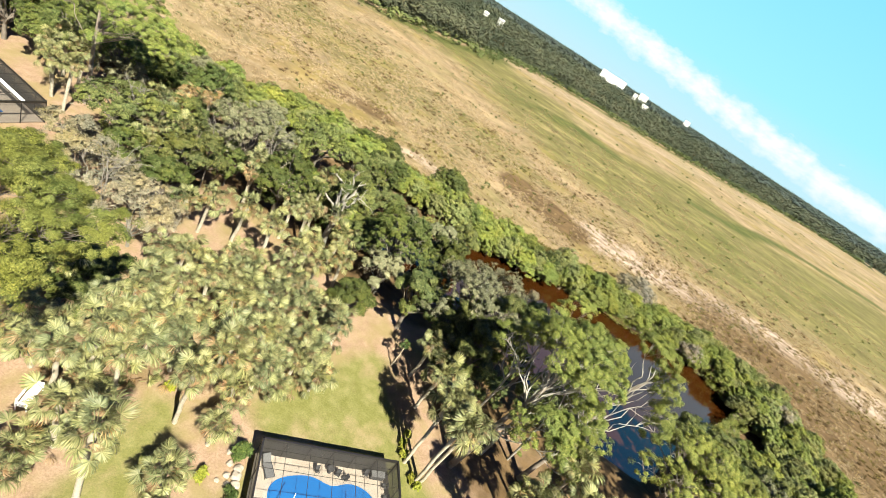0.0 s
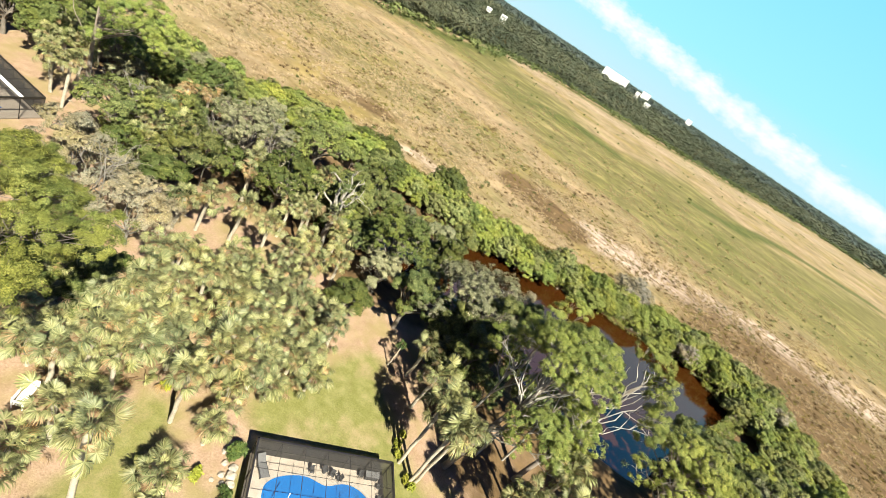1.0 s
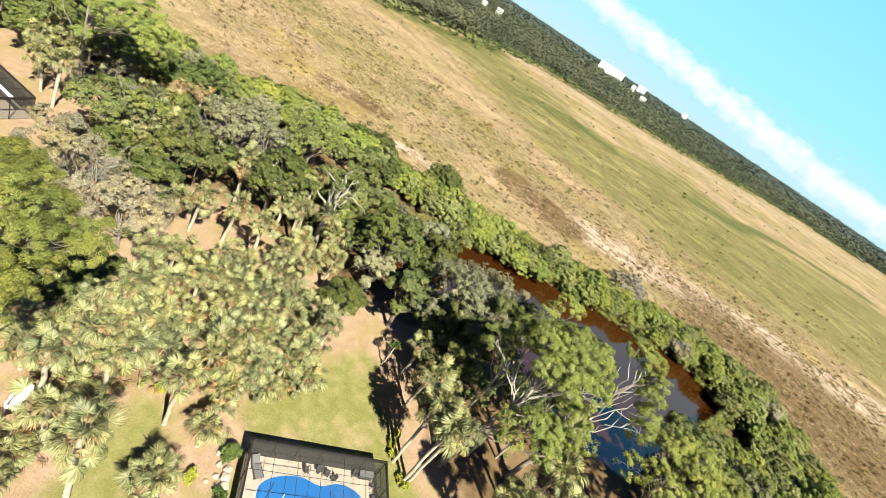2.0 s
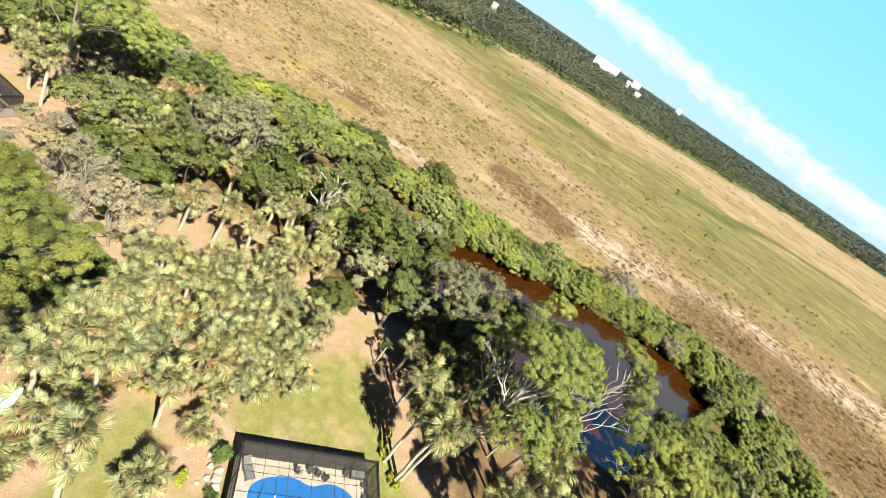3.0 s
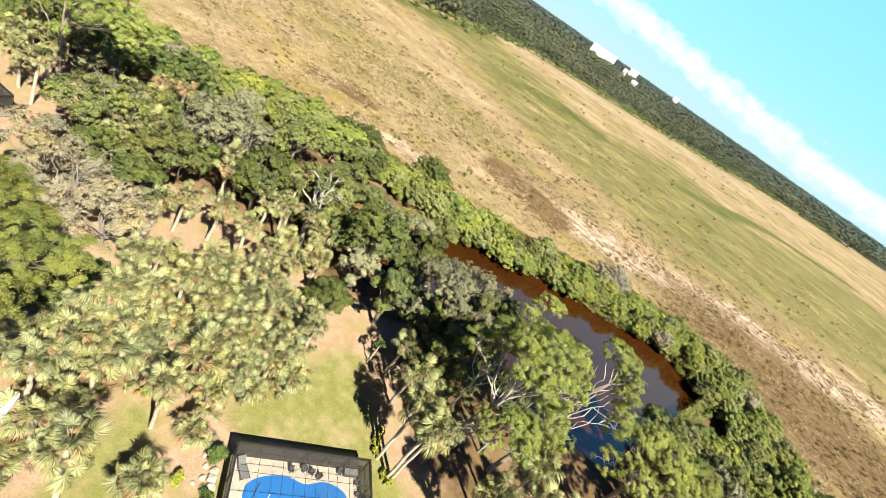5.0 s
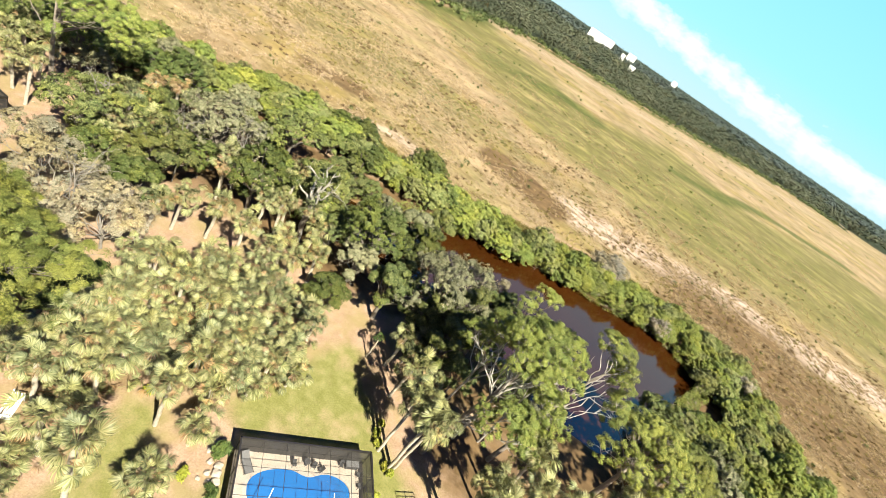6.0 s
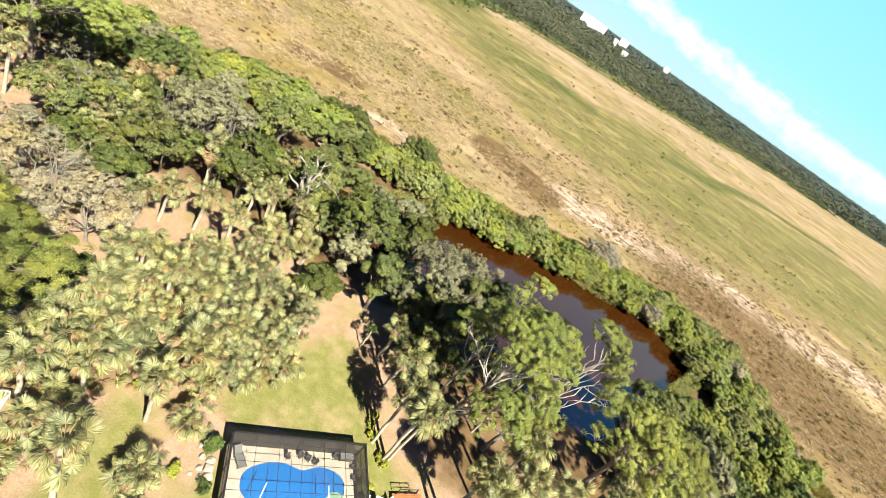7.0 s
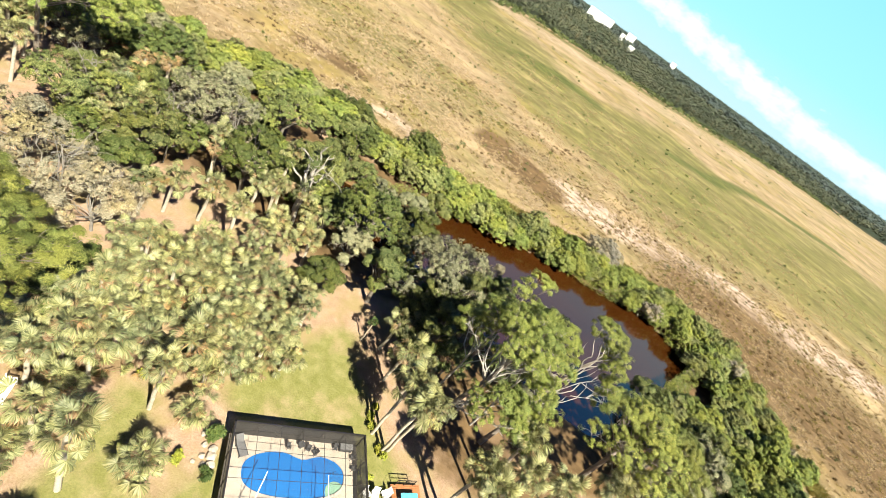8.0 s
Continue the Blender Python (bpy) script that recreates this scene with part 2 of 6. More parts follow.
def ground_material():
    """Litter, lawn, dry marsh, green marsh, pale mud and forest floor, by the zones kept on the sheet."""
    m, nt, b = mat("ground", 0.95, 0, 0.15)
    geo = nt.nodes.new("ShaderNodeNewGeometry").outputs["Position"]

    def zone(name, soft=0.22, scale=0.35):
        a = nt.nodes.new("ShaderNodeAttribute")
        a.attribute_name = name
        n = noise_fac(nt, scale, 6, 0.65, geo)
        add = nt.nodes.new("ShaderNodeMath")
        add.operation = "MULTIPLY_ADD"
        nt.links.new(n, add.inputs[0])
        add.inputs[1].default_value = 0.9
        nt.links.new(a.outputs["Fac"], add.inputs[2])
        mr = nt.nodes.new("ShaderNodeMapRange")
        mr.inputs["From Min"].default_value, mr.inputs["From Max"].default_value = 0.95 - soft, 0.95 + soft
        nt.links.new(add.outputs[0], mr.inputs["Value"])
        return mr.outputs[0]

    fine, mid = noise_fac(nt, 6, 6, 0.7, geo), noise_fac(nt, 0.8, 6, 0.65, geo)
    litter = mixc(nt, 0.5, ramp(nt, mid, [(0.3, (0.1736, 0.1064, 0.0672)), (0.7, (0.336, 0.2408, 0.1736))]),
                  ramp(nt, fine, [(0.3, (0.0952, 0.056, 0.0336)), (0.7, (0.3528, 0.2548, 0.1876))]))
    leafy = noise_fac(nt, 0.25, 5, 0.6, geo)
    litter = mixc(nt, ramp(nt, leafy, [(0.45, (0, 0, 0)), (0.62, (0.7, 0.7, 0.7))]), litter, (0.1848, 0.1512, 0.0644))
    lawn = mixc(nt, 0.5, ramp(nt, mid, [(0.3, (0.09, 0.105, 0.026)), (0.48, (0.137, 0.141, 0.048)), (0.7, (0.225, 0.205, 0.1))]),
                ramp(nt, fine, [(0.3, (0.0672, 0.0756, 0.0168)), (0.7, (0.1848, 0.168, 0.056))]))
    worn = noise_fac(nt, 0.22, 6, 0.65, geo)
    lawn = mixc(nt, ramp(nt, worn, [(0.5, (0, 0, 0)), (0.66, (0.6, 0.6, 0.6))]), lawn, mixc(nt, 0.5, litter, (0.25, 0.2, 0.11)))
    streak = noise_fac(nt, 0.5, 7, 0.7, geo, (0.55, 1.0, 1.0))
    wide = noise_fac(nt, 0.035, 5, 0.6, geo)
    tuss = noise_fac(nt, 0.42, 3, 0.55, geo)
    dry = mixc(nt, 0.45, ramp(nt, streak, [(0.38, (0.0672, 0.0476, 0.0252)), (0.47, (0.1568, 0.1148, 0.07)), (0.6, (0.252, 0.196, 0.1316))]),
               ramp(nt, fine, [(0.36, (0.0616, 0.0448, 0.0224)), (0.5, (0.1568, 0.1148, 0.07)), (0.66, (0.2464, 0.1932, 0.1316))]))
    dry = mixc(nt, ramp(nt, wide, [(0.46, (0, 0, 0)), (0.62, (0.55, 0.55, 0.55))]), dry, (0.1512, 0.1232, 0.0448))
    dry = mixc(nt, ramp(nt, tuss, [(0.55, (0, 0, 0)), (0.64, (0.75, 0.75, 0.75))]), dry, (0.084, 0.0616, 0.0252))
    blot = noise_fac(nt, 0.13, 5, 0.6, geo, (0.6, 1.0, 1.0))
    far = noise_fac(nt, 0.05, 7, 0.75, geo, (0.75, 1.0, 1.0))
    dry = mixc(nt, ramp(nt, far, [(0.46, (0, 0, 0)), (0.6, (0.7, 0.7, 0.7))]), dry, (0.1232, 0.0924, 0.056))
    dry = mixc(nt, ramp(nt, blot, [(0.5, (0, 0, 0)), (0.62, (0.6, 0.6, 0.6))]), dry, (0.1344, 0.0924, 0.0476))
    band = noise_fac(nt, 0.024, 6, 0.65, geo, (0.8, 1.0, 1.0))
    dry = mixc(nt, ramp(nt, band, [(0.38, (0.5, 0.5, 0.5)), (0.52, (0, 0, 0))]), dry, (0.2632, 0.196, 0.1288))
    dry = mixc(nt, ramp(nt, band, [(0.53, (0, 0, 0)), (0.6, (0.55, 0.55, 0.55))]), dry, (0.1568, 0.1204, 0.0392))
    green = mixc(nt, 0.5, ramp(nt, streak, [(0.36, (0.044, 0.043, 0.0115)), (0.64, (0.108, 0.104, 0.03))]),
                 ramp(nt, fine, [(0.3, (0.046, 0.044, 0.013)), (0.7, (0.115, 0.104, 0.04))]))
    green = mixc(nt, ramp(nt, far, [(0.5, (0, 0, 0)), (0.62, (0.6, 0.6, 0.6))]), green, (0.16, 0.138, 0.058))
    deep = ramp(nt, streak, [(0.35, (0.032, 0.039, 0.009)), (0.65, (0.08, 0.084, 0.024))])
    pink = ramp(nt, streak, [(0.38, (0.0952, 0.0672, 0.042)), (0.48, (0.255, 0.195, 0.15)), (0.62, (0.36, 0.288, 0.235))])
    mottle = noise_fac(nt, 0.1, 9, 0.72, geo, (0.8, 1.0, 1.0))
    sweep = noise_fac(nt, 0.028, 6, 0.65, geo, (0.8, 1.0, 1.0))

    def mottled(c):
        c = mixc(nt, 1.0, c, ramp(nt, mottle, [(0.34, (0.76, 0.74, 0.68)), (0.5, (1.06, 1.06, 1.03)), (0.66, (1.42, 1.39, 1.32))]), "MULTIPLY")
        return mixc(nt, 1.0, c, ramp(nt, sweep, [(0.36, (0.84, 0.92, 0.74)), (0.5, (1.05, 1.05, 1.02)), (0.64, (1.12, 1.1, 1.1))]), "MULTIPLY")

    dry, green, deep = mottled(dry), mottled(green), mottled(deep)
    # brown marsh and creek bank, and litter with tree shade painted in
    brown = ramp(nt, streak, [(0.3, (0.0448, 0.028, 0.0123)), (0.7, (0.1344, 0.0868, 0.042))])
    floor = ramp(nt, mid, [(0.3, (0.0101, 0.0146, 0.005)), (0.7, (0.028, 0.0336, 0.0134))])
    col = mixc(nt, zone("lawn", 0.45, 0.6), litter, lawn)
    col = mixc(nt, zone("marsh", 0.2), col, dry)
    col = mixc(nt, zone("green", 0.5, 0.06), col, green)
    col = mixc(nt, zone("deep", 0.35, 0.045), col, deep)
    col = mixc(nt, zone("pink", 0.25, 0.18), col, pink)
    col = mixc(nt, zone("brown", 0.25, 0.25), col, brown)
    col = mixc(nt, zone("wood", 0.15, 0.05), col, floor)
    nt.links.new(col, b.inputs["Base Color"])
    bump(nt, b, fine, 0.6, 0.12)
    return m


GROUND = ground_material()


# ---- mesh tools ----
def mesh(name, verts, faces, material, smooth=False):
    """A mesh from numpy arrays: faces all of one size."""
    verts, faces = np.asarray(verts, np.float32), np.asarray(faces, np.int32)
    me = bpy.data.meshes.new(name)
    n, k = faces.shape
    me.vertices.add(len(verts))
    me.vertices.foreach_set("co", verts.ravel())
    me.loops.add(n * k)
    me.loops.foreach_set("vertex_index", faces.ravel())
    me.polygons.add(n)
    me.polygons.foreach_set("loop_start", np.arange(0, n * k, k, dtype=np.int32))
    if smooth:
        me.polygons.foreach_set("use_smooth", np.ones(n, bool))
    me.update(calc_edges=True)
    me.materials.append(material)
    return me


def put(name, me, parent=None, label=""):
    ob = new(name, me)
    if parent:
        ob.parent = parent
    return tagged(ob, label) if label else ob


def thing(name, x, y, z, label, category, group="", kind="", turn=0.0, scale=1.0):
    ob = new(name)
    ob.empty_display_size = 0.2
    ob.matrix_basis = pose(x, y, z, 0, 0, turn) @ Matrix.Diagonal((scale, scale, scale, 1))
    return tagged(ob, label, category, group, kind)


def part(name, bm, material, parent, label=""):
    me = bpy.data.meshes.new(name)
    bm.to_mesh(me)
    bm.free()
    me.materials.append(material)
    return put(name, me, parent, label)


def box(bm, size, m, bevel=0.0):
    """A box of that size at the pose m, its edges rounded."""
    r = bmesh.ops.create_cube(bm, size=1.0, matrix=m @ Matrix.Diagonal((*size, 1)))
    if bevel:
        es = list({e for v in r["verts"] for e in v.link_edges})
        bmesh.ops.bevel(bm, geom=es, offset=bevel, segments=2, affect="EDGES", profile=0.6)
    return bm


def beam(bm, a, b, w, h, bevel=0.0):
    """A bar of section w x h from a to b."""
    a, b = Vector(a), Vector(b)
    d = b - a
    q = d.to_track_quat("X", "Z").to_matrix().to_4x4()
    return box(bm, (d.length, w, h), Matrix.Translation((a + b) / 2) @ q, bevel)


def tube(points, radii, sides=6):
    """Vertices and quads of a tapered tube along the points."""
    p = np.asarray(points, float)
    d = np.gradient(p, axis=0)
    d /= np.linalg.norm(d, axis=1, keepdims=True) + 1e-9
    ref = np.where(np.abs(d[:, 2:3]) > 0.9, [[1.0, 0, 0]], [[0, 0, 1.0]])
    s = np.cross(d, ref)
    s /= np.linalg.norm(s, axis=1, keepdims=True) + 1e-9
    t = np.cross(d, s)
    a = np.linspace(0, 2 * np.pi, sides, endpoint=False)
    v = p[:, None] + np.asarray(radii)[:, None, None] * (np.cos(a)[None, :, None] * s[:, None] + np.sin(a)[None, :, None] * t[:, None])
    i, j = np.meshgrid(np.arange(len(p) - 1), np.arange(sides), indexing="ij")
    k = (j + 1) % sides
    f = np.stack([i * sides + j, i * sides + k, (i + 1) * sides + k, (i + 1) * sides + j], -1).reshape(-1, 4)
    return v.reshape(-1, 3), f


def joined(pieces):
    vs, fs, n = [], [], 0
    for v, f in pieces:
        vs.append(v), fs.append(np.asarray(f) + n)
        n += len(v)
    return np.concatenate(vs), np.concatenate(fs)


def unit(v):
    return v / (np.linalg.norm(v, axis=-1, keepdims=True) + 1e-9)


def leaves(rng, centres, radii, count, size, aspect=0.5, up=0.5, out=None, flat=0.8, shell=0.5, stray=0.42, lift=0.3):
    """Small leaf blades round clump centres, thickest on their upper outer side."""
    c = np.repeat(centres, count, axis=0)
    r = np.repeat(radii, count)[:, None]
    d = unit(rng.normal(size=(len(c), 3)) + np.array([0, 0, up]) + (np.repeat(out, count, axis=0) * 0.7 if out is not None else 0))
    p = c + d * r * (shell + (1 - shell) * rng.random((len(c), 1))) * np.array([1, 1, flat])
    lobe = np.repeat(out, count, axis=0) * 0.75 if out is not None else 0
    nrm = unit(d * 0.7 + lobe + stray * rng.normal(size=d.shape) + np.array([0, 0, lift]))
    t = unit(np.cross(nrm, rng.normal(size=d.shape)))
    s = np.cross(nrm, t)
    a = size * (0.6 + 0.9 * rng.random((len(c), 1)))
    w = a * aspect
    v = np.stack([p - t * a * 0.7 - s * w, p - t * a * 0.7 + s * w, p + t * a * 1.2], 1).reshape(-1, 3)
    return v, np.arange(len(v)).reshape(-1, 3)


def blades(rng, centres, radii, count, height, width):
    """Upright narrow grass blades leaning out of tuft centres."""
    c = np.repeat(centres, count, axis=0)
    r = np.repeat(radii, count)[:, None]
    a = rng.uniform(0, 2 * np.pi, (len(c), 1))
    out = np.concatenate([np.cos(a), np.sin(a), np.zeros_like(a)], 1)
    root = c + out * r * rng.random((len(c), 1)) * 0.7
    h = height * (0.6 + 0.8 * rng.random((len(c), 1)))
    tip = root + out * h * rng.uniform(0.1, 0.9, (len(c), 1)) + np.array([0, 0, 1.0]) * h
    turn = a + rng.uniform(0.6, 2.5, (len(c), 1))
    s = np.concatenate([np.cos(turn), np.sin(turn), np.zeros_like(turn)], 1) * width * (0.6 + 0.8 * rng.random((len(c), 1)))
    v = np.stack([root - s, root + s, tip], 1).reshape(-1, 3)
    return v, np.arange(len(v)).reshape(-1, 3)


def bent(rng, a, b, n=6, sag=0.12):
    """A crooked line from a to b."""
    a, b = np.asarray(a, float), np.asarray(b, float)
    t = np.linspace(0, 1, n)[:, None]
    length = np.linalg.norm(b - a)
    wob = sum(np.sin(k * np.pi * t) * rng.normal(size=(1, 3)) * s for k, s in ((1, 0.45), (2, 0.5), (3, 0.35), (4, 0.2))) * sag * length * 0.5
    rise = np.array([0, 0, 1.0]) * sag * length * np.sin(t * np.pi)
    return a + (b - a) * t + wob + rise * 0.6


# ---- the lie of the land ----
POND = [(-22, 60), (-12, 61), (-2, 64), (8, 62), (16, 58.5), (24, 57.5), (31, 58), (37, 67), (44, 80), (50, 91), (50.5, 96),
        (45, 100.6), (38, 103), (28, 98.4), (20, 96.8), (12, 94.2), (4, 92.4), (-2.6, 88.4), (-9, 80), (-16, 73), (-24, 70)]
LAWN = [(-7.8, 30), (-7.2, 33), (-6.2, 36.5), (-5.4, 41), (-4.4, 44.6), (-2.2, 45), (-0.6, 42), (2.4, 40.2), (5.2, 37.5), (7.5, 36.0), (10.5, 35), (14, 33), (18, 28), (14, 10),
        (-11, 10), (-11, 16), (-11.6, 19.5), (-13.4, 24.6), (-12, 26.2), (-10.2, 25), (-9, 22.5), (-7, 19.6), (-4.2, 20.4), (-3.4, 26.4), (-5.2, 28.6)]
OLIVE = [(-140, 300), (-124, 400), (-85, 372), (-53, 370), (-18, 326), (3, 320), (31, 362), (59, 415), (90, 390), (118, 360), (180, 400), (300, 420), (260, 240),
         (114, 204), (80, 189), (51, 168), (30, 178), (10, 192), (-20, 208), (-40, 215), (-75, 262), (-100, 262)]
WOODS = [[(-72, 52), (-62, 51), (-49, 46.5), (-45, 42), (-37, 37), (-35, 46), (-24, 52), (-14, 51), (-8, 53), (-3, 59), (-12, 68), (-24, 78), (-44, 76), (-60, 64)],
         [(1, 49), (8, 46), (14, 49), (24, 55), (12, 60), (0, 61)],
         [(30, 52), (46, 48), (56, 56), (44, 70), (34, 62)]]
GROVE_FLOOR = [(-24, 29), (-22, 24), (-19, 20), (-14, 20.5), (-14.5, 25), (-10, 29), (-7.5, 32), (-6, 36), (-8, 41), (-14, 43.5), (-18, 40), (-22, 36)]
DUFF_SHADE = [(8.6, 38), (13, 35.5), (30, 38), (40, 46), (30, 50), (22, 52), (12, 49), (3, 49), (3, 43)]
MARSH = [(-400, 20), (-80, 52), (-66, 66), (-58, 80), (-46, 90), (-34, 96), (-20, 96), (-8, 100), (6, 110), (24, 118), (44, 116), (58, 108),
         (66, 92), (80, 76), (130, 40), (500, -60), (1100, 300), (1000, 900), (560, 1050), (420, 920), (270, 850),
         (195, 775), (125, 690), (52, 620), (5, 580), (-55, 532), (-90, 505), (-122, 420), (-122, 345), (-130, 312), (-142, 282), (-151, 250), (-200, 215), (-420, 190)]


def outline_distance(poly, x, y):
    """Distance to the outline of a polygon, positive inside."""
    p = np.asarray(poly, float)
    best, inside = np.full(x.shape, 1e9), np.zeros(x.shape, bool)
    for (ax, ay), (bx, by) in zip(p, np.roll(p, -1, axis=0)):
        ex, ey = bx - ax, by - ay
        t = np.clip(((x - ax) * ex + (y - ay) * ey) / (ex * ex + ey * ey), 0, 1)
        best = np.minimum(best, np.hypot(x - ax - t * ex, y - ay - t * ey))
        cross = ((ay > y) != (by > y)) & (x < ex * (y - ay) / (ey if ey else 1e-9) + ax)
        inside ^= cross
    return np.where(inside, best, -best)


def line_distance(line, x, y):
    p = np.asarray(line, float)
    best = np.full(x.shape, 1e9)
    for (ax, ay), (bx, by) in zip(p[:-1], p[1:]):
        ex, ey = bx - ax, by - ay
        t = np.clip(((x - ax) * ex + (y - ay) * ey) / (ex * ex + ey * ey), 0, 1)
        best = np.minimum(best, np.hypot(x - ax - t * ex, y - ay - t * ey))
    return best


def ease(v, a, b):
    t = np.clip((v - a) / (b - a), 0, 1)
    return t * t * (3 - 2 * t)


def ground_height(x, y):
    x, y = np.asarray(x, float), np.asarray(y, float)
    marsh = outline_distance(MARSH, x, y)
    pond = outline_distance(POND, x, y)
    z = -0.35 * ease(marsh, -4, 4)
    return z * (1 - ease(pond, -2, 0)) - 1.6 * ease(pond, -1.6, 2.5)


def build_ground():
    xs = np.unique(np.concatenate([np.linspace(-4900, -420, 40), np.linspace(-420, -90, 56), np.arange(-90, 130, 1.1), np.linspace(130, 520, 60), np.linspace(520, 4900, 40)]).round(2))
    ys = np.unique(np.concatenate([np.linspace(-4900, -40, 20), np.arange(-40, 180, 1.1), np.linspace(180, 780, 130), np.linspace(780, 4900, 50)]).round(2))
    gx, gy = np.meshgrid(xs, ys)
    x, y = gx.ravel(), gy.ravel()
    z = ground_height(x, y)
    i, j = np.meshgrid(np.arange(len(ys) - 1), np.arange(len(xs) - 1), indexing="ij")
    n = len(xs)
    f = np.stack([i * n + j, i * n + j + 1, (i + 1) * n + j + 1, (i + 1) * n + j], -1).reshape(-1, 4)
    me = mesh("ground", np.stack([x, y, z], 1), f, GROUND, True)
    marsh = outline_distance(MARSH, x, y)
    # bands of the marsh run along its far edge
    olive = ease(outline_distance(OLIVE, x, y), -20, 16) * 0.85
    olive = np.maximum(olive, ease(line_distance([(-130, 165), (-95, 150), (-60, 140), (-30, 150)], x, y), 30, 5) * 0.5)
    deep = ease(line_distance([(-60, 275), (-41, 288), (-20, 312), (0, 306)], x, y), 20, 4) * 0.7
    deep = np.maximum(deep, ease(line_distance([(62, 322), (90, 339), (123, 389), (152, 412), (230, 440)], x, y), 15, 3) * 0.85)
    deep = np.maximum(deep, ease(line_distance([(-146, 262), (-136, 295), (-126, 330), (-122, 400)], x, y), 30, 8) * 0.85)
    deep = np.maximum(deep, ease(line_distance([(-92, 488), (-52, 518), (5, 564), (52, 604), (125, 672), (195, 756)], x, y), 18, 4) * 0.6)
    pink = ease(line_distance([(14, 136), (34, 143), (48, 149), (75, 159), (88, 156), (112, 164), (150, 175)], x, y), 14, 3) * 1.0
    pink = np.maximum(pink, ease(line_distance([(-40, 98), (-32, 104), (-24, 104)], x, y), 5, 1) * 0.6)
    pink = np.maximum(pink, ease(line_distance([(-100, 440), (-50, 480), (10, 510), (60, 550), (120, 600), (200, 680), (330, 780)], x, y), 60, 15) * 0.4)
    bank = outline_distance(POND, x, y)
    # dark litter under the trees; its brown also stands in for their shade
    duff_shade = np.full(x.shape, -99.0)
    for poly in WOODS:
        duff_shade = np.maximum(duff_shade, outline_distance(poly, x, y))
    duff_shade = np.maximum(duff_shade, np.minimum(outline_distance(GROVE_FLOOR, x, y), 0.4))
    duff_shade = np.maximum(duff_shade, outline_distance(DUFF_SHADE, x, y) - 1.2)
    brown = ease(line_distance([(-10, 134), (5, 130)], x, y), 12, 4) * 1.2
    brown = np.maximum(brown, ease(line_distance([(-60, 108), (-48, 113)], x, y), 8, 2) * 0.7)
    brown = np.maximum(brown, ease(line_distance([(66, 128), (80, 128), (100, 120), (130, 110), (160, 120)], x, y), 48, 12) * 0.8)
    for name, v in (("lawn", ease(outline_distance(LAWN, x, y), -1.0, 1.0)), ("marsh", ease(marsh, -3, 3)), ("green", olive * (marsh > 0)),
                    ("deep", deep * (marsh > 0)), ("pink", pink), ("brown", np.max([brown * (marsh > 0), ease(bank, -13, -5) * 1.3, ease(duff_shade, -1.5, 2.0) * 0.75], axis=0)),
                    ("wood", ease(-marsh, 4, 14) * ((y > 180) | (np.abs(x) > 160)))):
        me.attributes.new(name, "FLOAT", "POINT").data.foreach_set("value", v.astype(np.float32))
    put("ground", me)
    tagged(bpy.data.objects["ground"], "sandy yard, lawn and dry tan marsh reaching the far woods", "ground", kind="structure")


build_ground()
wv = [(-40, 50, -0.7), (66, 50, -0.7), (66, 112, -0.7), (-40, 112, -0.7)]
tagged(put("water", mesh("water", wv, [[0, 1, 2, 3]], CREEK)), "still tannin-brown creek water behind the trees", "creek", kind="structure")


